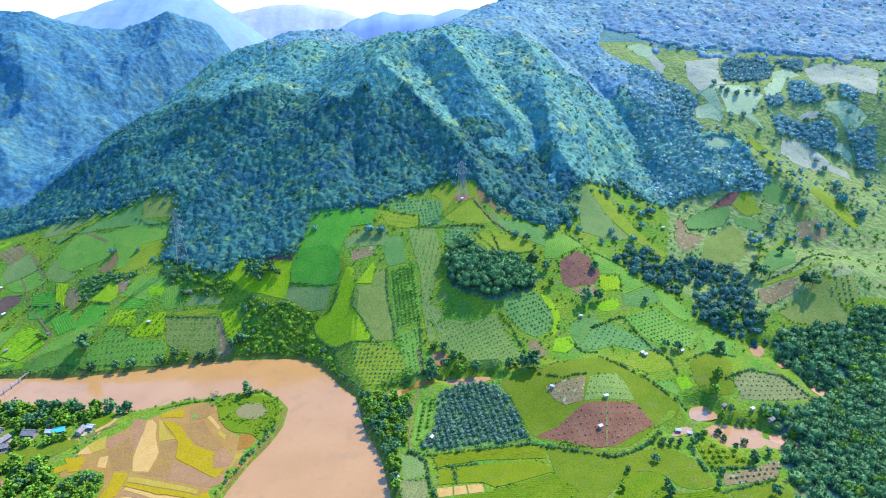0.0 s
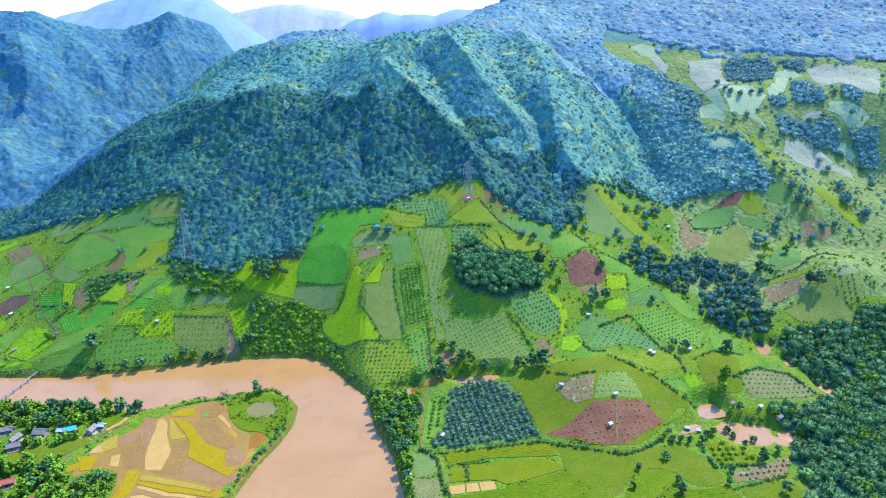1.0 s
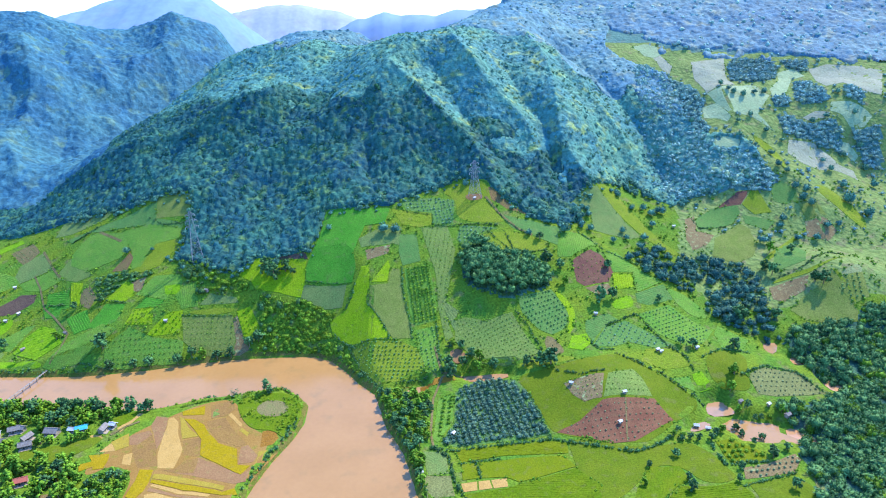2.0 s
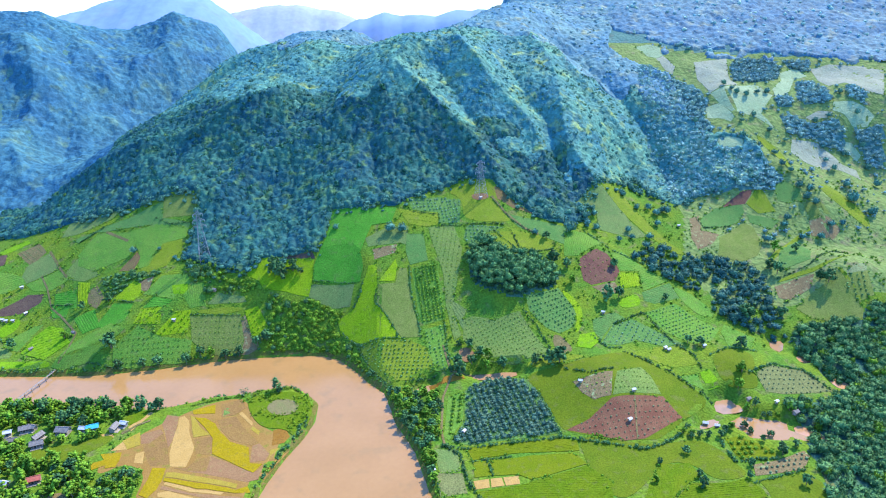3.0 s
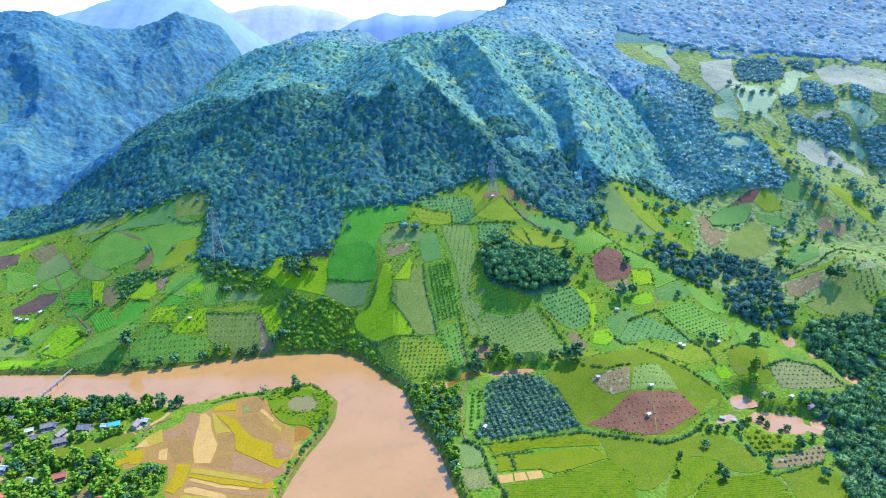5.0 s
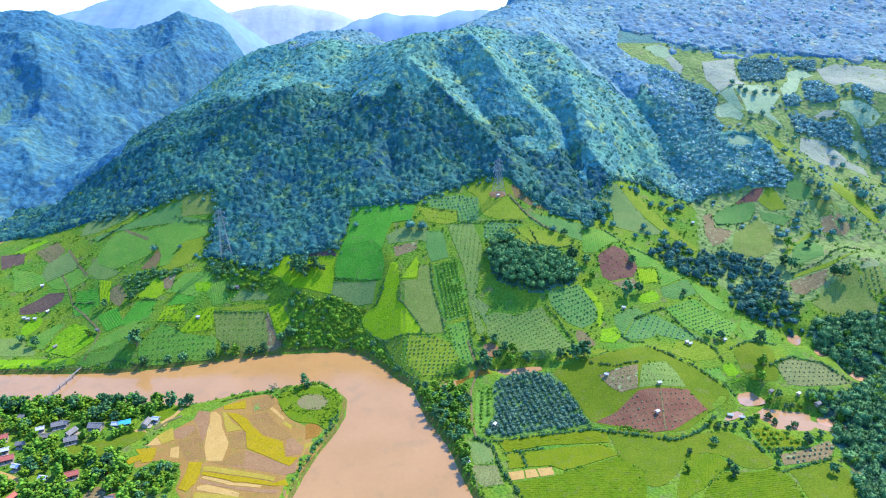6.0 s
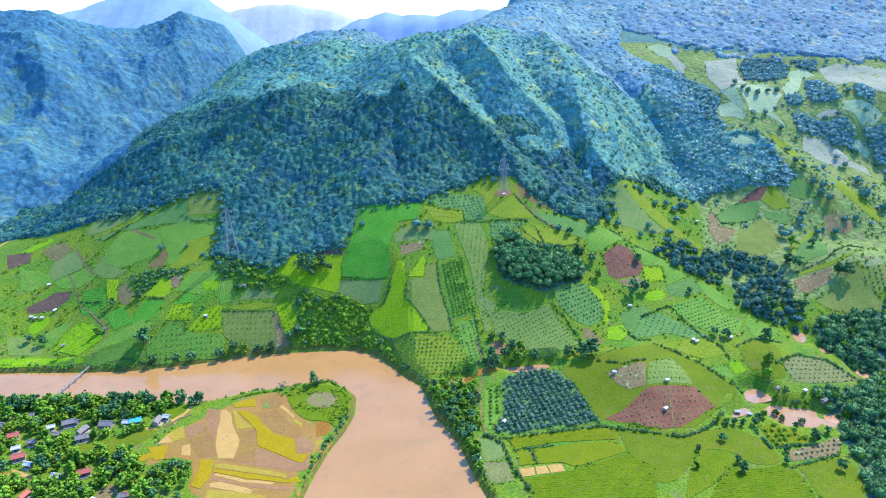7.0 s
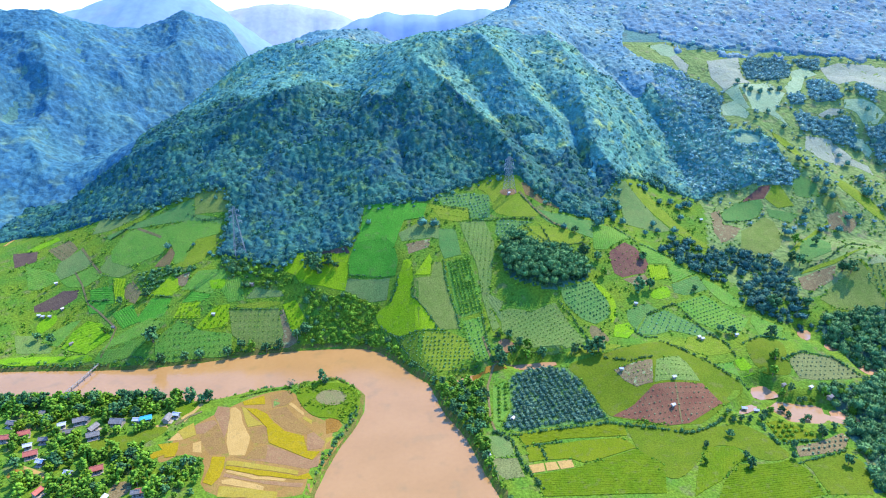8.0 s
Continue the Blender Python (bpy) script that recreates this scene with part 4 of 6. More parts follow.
field("spit_grass", "bean", 0.6, [(-168, 395), (-155, 400), (-137, 402), (-126, 393), (-119, 383), (-118, 365), (-123, 345), (-134, 357), (-146, 358), (-155, 365), (-165, 382)])
field("mud_patch", "mud", 0.75, [(-153, 383), (-147, 392), (-137, 392), (-127, 382), (-131, 371), (-146, 373)])
field("mixed_plot", "mid_green", 0.3, [(-460, 579), (-425, 565), (-416, 556), (-432, 546), (-442, 546)], rows=(3, 4, 0.7, "leaf"))
field("mixed_plot", "mid_green", 0.3, [(-416, 555), (-388, 566), (-370, 553), (-388, 544), (-406, 547)])
field("mixed_plot", "pale_green", 0.3, [(-382, 556), (-373, 574), (-339, 546), (-355, 544)])
field("bare_field", "purple", 0.2, [(-489, 609), (-460, 603), (-452, 585), (-471, 579)])
field("mixed_plot", "deep_green", 0.4, [(-347, 503), (-329, 506), (-315, 483), (-329, 480)], rows=(3, 4, 0.8, "leaf"))
field("mixed_plot", "mid_green", 0.3, [(-286, 510), (-274, 528), (-250, 527), (-245, 515), (-256, 500), (-276, 507)])
field("mixed_plot", "vivid", 0.4, [(-261, 515), (-247, 515), (-245, 504), (-257, 505)])
field("mixed_plot", "deep_green", 0.3, [(-275, 506), (-256, 499), (-259, 493), (-281, 495)], rows=(3, 4, 0.8, "leaf"))
field("bare_field", "taupe", 0.2, [(-296, 525), (-282, 529), (-282, 512), (-289, 515)])
field("mixed_plot", "mid_green", 0.3, [(-242, 514), (-232, 513), (-227, 497), (-240, 494), (-248, 503)], rows=(3, 4, 0.8, "leaf"))
field("mixed_plot", "mid_green", 0.3, [(-403, 495), (-387, 507), (-377, 507), (-382, 495), (-386, 478), (-404, 486)])
field("mixed_plot", "pale_green", 0.3, [(-430, 493), (-410, 495), (-389, 476), (-389, 470), (-418, 472)])
field("fallow_plot", "olive", 0.2, [(-219, 507), (-196, 505), (-193, 501), (-226, 498)])
field("mixed_plot", "olive", 0.3, [(-18, 481), (-2, 465), (-5, 459), (-1, 436), (-11, 458)], rows=(3, 5, 0.8, "leaf"))
field("maize_field", "mid_green", 0.4, [(146, 536), (160, 515), (178, 501), (151, 485), (154, 510), (136, 507), (134, 529)], rows=(3, 5, 0.9, "leaf"))
field("orchard", "blue_green", 0.2, [(99, 451), (119, 459), (126, 452), (111, 442), (100, 427), (97, 438)], rows=(4.2, 4.8, 1.4, "dark_leaf"))
field("meadow", "mid_green", 0.3, [(178, 496), (195, 484), (206, 458), (190, 457), (181, 476)])
field("bean_field", "mid_green", 0.3, [(206, 448), (224, 432), (211, 412), (196, 416), (199, 438)], rows=(3, 4, 0.8, "lime_leaf"))
field("mixed_plot", "pale_lime", 0.3, [(138, 419), (162, 420), (165, 399), (144, 396), (131, 404)], rows=(3, 4, 0.7, "leaf"))
field("mixed_plot", "mid_green", 0.3, [(147, 387), (161, 389), (160, 373), (151, 380)])
field("meadow", "pale_lime", 0.2, [(40, 411), (59, 415), (77, 410), (84, 403), (55, 404), (39, 403)])
field("orchard", "grey_green", 0.45, [(327, 484), (344, 487), (339, 466), (323, 460), (318, 475)], rows=(5, 6, 1.8, "dark_leaf"))
field("hill_field", "hazy_meadow", 0.3, [(249, 869), (268, 875), (283, 870), (284, 854), (273, 848), (262, 852)])
field("hill_field", "hazy_dry_meadow", 0.3, [(272, 847), (283, 853), (290, 826), (282, 812), (276, 821)])
field("hill_field", "hazy_dry_meadow", 0.3, [(315, 831), (360, 837), (345, 789), (348, 773), (311, 763), (308, 797)])
field("hill_field", "hazy_meadow", 0.3, [(311, 762), (348, 770), (370, 775), (382, 752), (355, 722), (366, 699), (346, 720), (323, 727)])
field("hill_field", "hazy_meadow", 0.3, [(417, 809), (441, 816), (445, 795), (426, 790), (404, 757), (384, 749), (388, 766), (410, 789)])
field("hill_field", "hazy_dry_meadow", 0.3, [(457, 810), (481, 812), (518, 801), (537, 788), (500, 729), (484, 739), (476, 767), (456, 765), (452, 783)])
field("hill_field", "hazy_meadow", 0.3, [(444, 732), (463, 727), (476, 717), (480, 709), (468, 700), (453, 704), (448, 714), (438, 721)])
field("hill_field", "hazy_dry_meadow", 0.3, [(393, 726), (406, 719), (424, 725), (437, 719), (430, 714), (411, 715), (401, 722)])
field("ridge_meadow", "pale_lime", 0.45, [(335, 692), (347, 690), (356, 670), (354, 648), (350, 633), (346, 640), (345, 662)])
field("hill_field", "hazy_dry_meadow", 0.3, [(377, 689), (406, 690), (416, 682), (423, 664), (437, 660), (434, 644), (409, 656), (379, 659), (368, 671)])
field("hill_field", "hazy_meadow", 0.3, [(434, 694), (446, 690), (451, 677), (444, 672), (436, 684)])
field("hill_field", "hazy_meadow", 0.3, [(288, 690), (307, 687), (319, 679), (314, 672), (292, 673)])
field("hill_field", "hazy_meadow", 0.3, [(301, 747), (317, 746), (324, 719), (318, 714), (309, 724), (297, 730)])
field("harvested_plot", "beige", 0.15, [(-211, 375), (-208, 376), (-203, 370), (-197, 355), (-189, 340), (-188, 333), (-188, 321), (-198, 322), (-203, 335), (-207, 352), (-209, 365)])
field("plough_plot", "rose_tan", 0.15, [(-221, 378), (-212, 376), (-210, 367), (-207, 353), (-206, 341), (-213, 354), (-221, 368)])
field("plough_plot", "plough_brown", 0.15, [(-230, 357), (-219, 362), (-207, 343), (-199, 324), (-211, 323), (-214, 327), (-221, 339)])
field("plough_plot", "rose_tan", 0.2, [(-231, 357), (-220, 362), (-216, 358), (-221, 347), (-227, 347)])
field("rice_plot", "gold", 0.45, [(-200, 373), (-192, 372), (-183, 365), (-176, 355), (-167, 345), (-153, 338), (-148, 322), (-140, 321), (-144, 313), (-175, 333), (-180, 349), (-188, 360)])
field("rice_plot", "khaki", 0.35, [(-204, 376), (-200, 373), (-194, 364), (-183, 353), (-193, 351)])
field("plough_plot", "plough_brown", 0.15, [(-192, 349), (-181, 351), (-175, 333), (-178, 332), (-186, 334)])
field("plough_plot", "plough_brown", 0.2, [(-183, 369), (-171, 373), (-163, 361), (-148, 343), (-152, 340), (-167, 347), (-176, 357)])
field("plough_plot", "rose_tan", 0.2, [(-151, 340), (-147, 342), (-138, 331), (-139, 324), (-148, 323)])
field("plough_plot", "rose_tan", 0.15, [(-175, 331), (-144, 313), (-139, 318), (-139, 307), (-145, 305), (-175, 314), (-187, 317), (-185, 324)])
field("plough_plot", "plough_brown", 0.2, [(-195, 320), (-187, 320), (-183, 329), (-175, 330), (-174, 316), (-187, 317)])
field("harvested_plot", "beige", 0.2, [(-170, 376), (-168, 378), (-157, 365), (-157, 362)])
field("fallow_plot", "khaki", 0.2, [(-156, 361), (-150, 355), (-150, 351), (-157, 358)])
field("plough_plot", "plough_brown", 0.2, [(-186, 388), (-172, 394), (-167, 383), (-172, 375), (-181, 373)])
field("fallow_plot", "pale_green", 0.2, [(-182, 382), (-178, 385), (-176, 374), (-180, 373)])
field("rice_plot", "khaki", 0.35, [(-198, 316), (-193, 316), (-172, 310), (-151, 304), (-151, 300), (-173, 306), (-197, 312)])
field("rice_plot", "gold", 0.45, [(-197, 311), (-172, 305), (-151, 299), (-144, 301), (-141, 296), (-150, 296), (-174, 301), (-197, 308)])
field("harvested_plot", "beige", 0.2, [(-195, 307), (-174, 300), (-157, 297), (-158, 295), (-177, 298), (-196, 305)])
field("plough_plot", "rose_tan", 0.2, [(-196, 304), (-177, 297), (-142, 292), (-142, 288), (-169, 293), (-196, 301)])
field("harvested_plot", "beige", 0.22, [(-196, 298), (-190, 299), (-169, 291), (-169, 287), (-188, 293), (-195, 295)])
field("rice_plot", "gold", 0.45, [(-209, 321), (-200, 320), (-198, 309), (-198, 301), (-201, 294), (-207, 297), (-207, 310)])
field("rice_plot", "khaki", 0.4, [(-196, 293), (-185, 291), (-160, 286), (-160, 280), (-195, 284)])
field("harvested_plot", "beige", 0.2, [(-226, 337), (-221, 339), (-217, 326), (-223, 328)])
field("rice_plot", "gold", 0.4, [(-249, 338), (-236, 339), (-234, 331), (-234, 325), (-240, 324), (-244, 332)])
field("rice_plot", "gold", 0.4, [(-251, 329), (-244, 332), (-241, 327), (-248, 323)])
field("rice_plot", "khaki", 0.35, [(-241, 351), (-233, 360), (-227, 346), (-234, 342), (-237, 347)])
field("harvested_plot", "beige", 0.2, [(-244, 341), (-240, 351), (-234, 342), (-240, 341)])
field("rice_plot", "gold", 0.4, [(-204, 382), (-190, 388), (-187, 377), (-197, 377), (-202, 377)])
field("plough_plot", "clay", 0.15, [(-141, 356), (-134, 358), (-126, 344), (-138, 339)])
field("fallow_plot", "khaki", 0.2, [(-138, 335), (-128, 338), (-131, 328), (-137, 312), (-140, 315), (-137, 324)])
field("hill_field", "olive", 0.3, [(114, 598), (130, 611), (148, 622), (159, 610), (168, 582), (179, 565), (166, 560), (145, 563), (131, 565), (135, 590)])
field("ridge_meadow", "pale_lime", 0.4, [(147, 624), (164, 633), (178, 604), (190, 577), (197, 556), (210, 540), (199, 540), (182, 563), (165, 591), (154, 613)])
field("hill_field", "blue_green", 0.3, [(241, 594), (261, 607), (287, 605), (287, 597), (275, 584), (249, 578), (239, 580)])
field("bare_field", "plum", 0.2, [(266, 606), (292, 618), (304, 618), (291, 605)])
field("hill_field", "pale_lime", 0.3, [(292, 605), (305, 617), (313, 618), (316, 591), (299, 592)])
field("bare_field", "taupe", 0.2, [(231, 595), (242, 600), (236, 575), (251, 568), (238, 554), (222, 546), (221, 563)])
field("hill_field", "blue_green", 0.3, [(288, 593), (299, 589), (315, 581), (303, 572), (287, 583)])
field("hill_field", "grey_green", 0.3, [(249, 563), (273, 579), (282, 584), (288, 576), (286, 553), (275, 538), (256, 531), (238, 540)])
field("hill_field", "blue_green", 0.3, [(325, 620), (339, 623), (348, 611), (345, 598), (331, 598), (323, 603)])
field("hill_field", "taupe", 0.3, [(342, 576), (363, 577), (369, 566), (354, 554), (337, 561)])
field("hill_field", "blue_green", 0.3, [(298, 543), (320, 555), (321, 533), (309, 512), (288, 512), (285, 520)])
field("ridge_meadow", "pale_lime", 0.3, [(277, 529), (302, 547), (331, 566), (349, 572), (335, 565), (301, 540), (280, 525)])
field("ridge_meadow", "pale_lime", 0.4, [(269, 497), (288, 503), (315, 498), (358, 516), (312, 494), (287, 497)])
field("hill_field", "taupe", 0.3, [(269, 493), (287, 495), (302, 493), (294, 481), (273, 475), (266, 479)])
field("hill_field", "grey_green", 0.3, [(274, 465), (288, 475), (306, 481), (318, 489), (322, 484), (321, 469), (324, 455), (319, 446), (297, 447), (281, 453)])
field("ridge_meadow", "pale_lime", 0.4, [(319, 492), (324, 489), (327, 466), (325, 457), (322, 471), (322, 484)])
field("hill_field", "sage", 0.3, [(325, 486), (351, 499), (331, 466), (326, 474)])
field("ridge_meadow", "pale_lime", 0.3, [(365, 612), (382, 621), (403, 602), (403, 576), (396, 564), (387, 587), (371, 601)])
field("hill_field", "grey_green", 0.3, [(344, 595), (360, 593), (365, 580), (344, 577)])
field("lawn_grass", "valley_grass", 0.3, [(-299, 343), (-291, 348), (-273, 350), (-253, 359), (-247, 354), (-260, 337), (-272, 332), (-291, 333)])
field("lawn_grass", "bean", 0.3, [(-251, 379), (-245, 383), (-237, 385), (-236, 378), (-241, 370), (-246, 368)])
field("yard_soil", "beige", 0.2, [(-261, 360), (-251, 360), (-248, 355), (-253, 354)])
field("dirt_track", "beige", 0.2, [(-328, 323), (-320, 319), (-307, 312), (-306, 308), (-319, 315), (-326, 319)])
field("dirt_track", "beige", 0.2, [(-297, 306), (-290, 300), (-283, 295), (-285, 294), (-293, 300)])
field("dirt_track", "beige", 0.2, [(-288, 305), (-281, 312), (-278, 310), (-284, 301)])
field("dirt_track", "beige", 0.25, [(-244, 366), (-235, 383), (-232, 382), (-240, 362)])
field("yard_soil", "clay", 0.2, [(-334, 315), (-333, 321), (-324, 318), (-321, 314), (-325, 311), (-331, 311)])
field("yard_soil", "taupe", 0.2, [(-263, 302), (-255, 304), (-249, 298), (-252, 288), (-261, 289)])
field("yard_soil", "rose_tan", 0.25, [(-13, 428), (-5, 431), (2, 424), (-1, 418), (-8, 415)])
field("bare_soil", "rose_tan", 0.45, [(11, 596), (27, 594), (29, 589), (19, 586), (12, 590)])
field("dry_plot", "tan", 0.25, [(-48, 402), (-24, 403), (-9, 406), (-8, 399), (-25, 396), (-28, 388), (-33, 387), (-37, 402)])
field("dry_plot", "rose_tan", 0.25, [(170, 348), (179, 351), (173, 342), (164, 336)])


def clear_of_fields(px, py, margin=0.5):
    ok = np.ones(px.size, bool)
    for outline in FIELDS:
        xs, ys = [q[0] for q in outline], [q[1] for q in outline]
        box = (px > min(xs) - margin) & (px < max(xs) + margin) & (py > min(ys) - margin) & (py < max(ys) + margin)
        if box.any():
            ok[box] &= ~within(px[box], py[box], outline)
    return ok


def wood(name, label, zone, step, lo, hi, shapes, material, seed, keep=1.0, gaps=0.0, limit=None, flat=1.0):
    px, py = scatter(WOODS[zone], step, seed, keep, gaps)
    ok = clear_of_fields(px, py)
    if limit:
        ok &= limit(px, py)
    return grove(name, label, crowns(px[ok], py[ok], lo, hi, seed, 0.35 * flat, (0.8 * flat, 1.2 * flat)), shapes, material, "forest", seed)


# the mountain forest, thick and uneven; painted haze grows with height, in ragged borders
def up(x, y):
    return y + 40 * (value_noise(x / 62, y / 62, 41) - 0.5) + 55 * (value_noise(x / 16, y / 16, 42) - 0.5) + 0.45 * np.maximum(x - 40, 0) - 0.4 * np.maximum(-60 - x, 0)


def canopy(label, zone, step, cell, material, seed, limit, swell=0.75, ragged=4.0):
    """A closed roof of tree crowns over a wood, dome by dome, down to the ground at its rim."""
    xs, ys = [q[0] for q in WOODS[zone]], [q[1] for q in WOODS[zone]]
    px, py = np.meshgrid(np.arange(min(xs), max(xs), step), np.arange(min(ys), max(ys), step))
    inside = limit(px, py)
    rx, ry = px[inside], py[inside]
    wx, wy = rx + ragged * fractal(rx, ry, 22.0, seed + 7, 3), ry + ragged * fractal(rx, ry, 22.0, seed + 9, 3)
    inside[inside] = within(wx, wy, WOODS[zone]) & clear_of_fields(rx, ry)
    px = px + (value_noise(px / 3, py / 3, seed) - 0.5) * step * 0.7
    py = py + (value_noise(px / 3, py / 3, seed + 1) - 0.5) * step * 0.7
    rise = np.zeros(px.shape)
    ix, iy = np.floor(px / cell).astype(np.int64), np.floor(py / cell).astype(np.int64)
    for dx in (-1, 0, 1):
        for dy in (-1, 0, 1):
            cx = (ix + dx + hashed(ix + dx, iy + dy, seed)) * cell
            cy = (iy + dy + hashed(ix + dx, iy + dy, seed + 1)) * cell
            size = hashed(ix + dx, iy + dy, seed + 2)
            r = cell * (0.5 + 0.5 * size)
            rise = np.maximum(rise, r * swell * (0.7 + 0.6 * hashed(ix + dx, iy + dy, seed + 3)) * np.sqrt(np.clip(1 - ((px - cx) ** 2 + (py - cy) ** 2) / r ** 2, 0, 1)))
    rise = rise + 0.25 * cell * swell * (value_noise(px / 2.3, py / 2.3, seed + 4) - 0.4)
    z = height(px, py) + np.where(inside, 0.5 + rise, -1.5)
    rows, cols = px.shape
    index = np.arange(rows * cols).reshape(rows, cols)
    some = inside[:-1, :-1] | inside[:-1, 1:] | inside[1:, 1:] | inside[1:, :-1]
    a, b, c, d = (q[some] for q in (index[:-1, :-1], index[:-1, 1:], index[1:, 1:], index[1:, :-1]))
    tris = np.concatenate([np.stack([a, b, c], 1), np.stack([a, c, d], 1)])
    used, back = np.unique(tris, return_inverse=True)
    verts = np.stack([px.ravel(), py.ravel(), z.ravel()], 1)[used]
    me = triangles("forest", verts, back.reshape(tris.shape), material)
    me.shade_smooth()
    tagged(new("forest", me), label, "forest", kind="stuff")


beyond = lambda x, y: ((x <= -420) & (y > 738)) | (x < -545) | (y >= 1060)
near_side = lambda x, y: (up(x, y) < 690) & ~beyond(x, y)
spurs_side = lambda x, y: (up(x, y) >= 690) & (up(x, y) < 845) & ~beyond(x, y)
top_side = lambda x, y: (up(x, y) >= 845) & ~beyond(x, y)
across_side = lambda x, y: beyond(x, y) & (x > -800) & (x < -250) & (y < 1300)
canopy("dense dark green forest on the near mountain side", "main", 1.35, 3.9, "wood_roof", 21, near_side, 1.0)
canopy("dense green forest on the mountain spurs", "main", 1.5, 4.2, "mid_haze_roof", 22, spurs_side, 0.55)
canopy("haze-tinted lighter green forest under the mountain top", "main", 1.8, 4.8, "high_haze_roof", 36, top_side, 0.5)
canopy("haze-tinted blue-green forest on the mountain across the side valley", "main", 2.2, 5.4, "across_haze_roof", 23, across_side, 0.6)
canopy("haze-tinted blue-green forest behind the mountain top", "main", 2.4, 5.6, "high_haze_roof", 39, lambda x, y: (x > 60) & (y >= 1060) & (y < 1300), 0.8)
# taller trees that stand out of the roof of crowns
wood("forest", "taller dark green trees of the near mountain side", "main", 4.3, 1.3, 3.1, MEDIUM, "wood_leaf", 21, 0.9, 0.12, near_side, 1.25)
wood("forest", "taller green trees on the mountain spurs", "main", 5.0, 1.2, 2.8, MEDIUM, "mid_haze_leaf", 22, 0.85, 0.15, spurs_side, 1.2)
wood("forest", "taller haze-tinted light green trees under the mountain top", "main", 7.0, 1.4, 3.2, FAR, "high_haze_leaf", 36, 0.8, 0.2, top_side, 1.1)
wood("grove", "dark undergrowth of the wood on a hump", "dark", 3.6, 1.8, 3.0, MEDIUM, "dark_leaf", 47)
px, py = scatter(WOODS["dark"], 4.6, 24)
grove("grove", "dark dense wood on a hump among the fields", crowns(px, py, 2.9, 5.0, 24, 1.7, (0.9, 1.35)), FINE, "dark_leaf", "forest", 24)
wood("scrub", "mixed green scrub above the river bend", "scrub", 3.8, 1.4, 3.6, FINE, "leaf", 25, 0.95, 0.08)
wood("scrub", "green scrub on the slope", "scrub2", 4.0, 1.4, 3.4, FINE, "leaf", 26, 0.9, 0.12)
wood("scrub", "dark green scrub along a gully", "left", 4.2, 1.6, 3.2, FINE, "dark_leaf", 27, 0.95, 0.1)
wood("forest", "dark green riverside forest at the valley mouth", "right", 5.4, 2.8, 5.8, FINE, "dark_leaf", 28, 0.97, 0.06)
wood("forest", "green trees filling a side valley", "valley", 6.3, 2.4, 6.2, FINE, "vale_leaf", 29, 0.9, 0.18)
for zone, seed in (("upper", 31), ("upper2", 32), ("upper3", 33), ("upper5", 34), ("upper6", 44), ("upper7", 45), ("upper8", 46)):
    wood("grove", "dark wooded patch on the far hillside", zone, 4.4, 2.2, 4.6, MEDIUM, "hill_haze_leaf", seed)
wood("forest", "broken green forest on the far hillside", "hillu", 4.4, 1.8, 4.4, MEDIUM, "hill_haze_leaf", 43, 0.97, 0.14)
canopy("haze-tinted blue-green wooded crest of the far hillside", "upper4", 2.4, 5.4, "crest_haze_roof", 35, lambda x, y: y < 1300 - 0.3 * (x - 200), 0.5, 40.0)
wood("forest", "taller trees on the wooded crest of the far hillside", "upper4", 9.0, 2.0, 4.6, FAR, "hill_haze_leaf", 59, 0.7, 0.35, lambda x, y: y < 1000)
wood("scrub", "light green bushes above the river bend", "scrub", 4.4, 1.2, 2.6, FINE, "lime_leaf", 37, 0.6, 0.25)
wood("scrub", "dark green small trees above the river bend", "scrub", 6.5, 1.8, 4.0, FINE, "dark_leaf", 57, 0.4, 0.4, None, 1.3)
wood("scrub", "dark green small trees on the slope", "scrub2", 5.2, 1.8, 4.0, FINE, "dark_leaf", 58, 0.6, 0.25, None, 1.4)
wood("scrub", "light green bushes at the valley mouth", "valley", 8.0, 1.4, 3.0, FINE, "leaf", 38, 0.6, 0.3)
wood("forest", "lighter green trees in the riverside forest", "right", 9.0, 2.6, 5.0, FINE, "leaf", 48, 0.6, 0.3, None, 1.2)
# single trees that fray the lower edge of the mountain forest
edge_rng = np.random.default_rng(91)
ring = WOODS["main"]
steps = [(ax + (bx - ax) * k / 40, ay + (by - ay) * k / 40) for (ax, ay), (bx, by) in zip(ring, ring[1:]) for k in range(0, 40, max(1, int(90 / max(2.0, math.hypot(bx - ax, by - ay)))))]
fringe = np.array([q for q in steps if q[1] < 690 and -420 < q[0] < 330])
fringe = fringe + edge_rng.normal(0, 4.5, fringe.shape)
grove("forest", "ragged lower edge of the mountain forest", crowns(fringe[:, 0], fringe[:, 1], 1.2, 4.0, 92), FINE, "vale_leaf", "forest", 92)


# ---- houses ----
def box(bm, x0, y0, z0, x1, y1, z1):
    v = [bm.verts.new(q) for q in ((x0, y0, z0), (x1, y0, z0), (x1, y1, z0), (x0, y1, z0), (x0, y0, z1), (x1, y0, z1), (x1, y1, z1), (x0, y1, z1))]
    for f in ((3, 2, 1, 0), (4, 5, 6, 7), (0, 1, 5, 4), (1, 2, 6, 5), (2, 3, 7, 6), (3, 0, 4, 7)):
        bm.faces.new([v[i] for i in f])


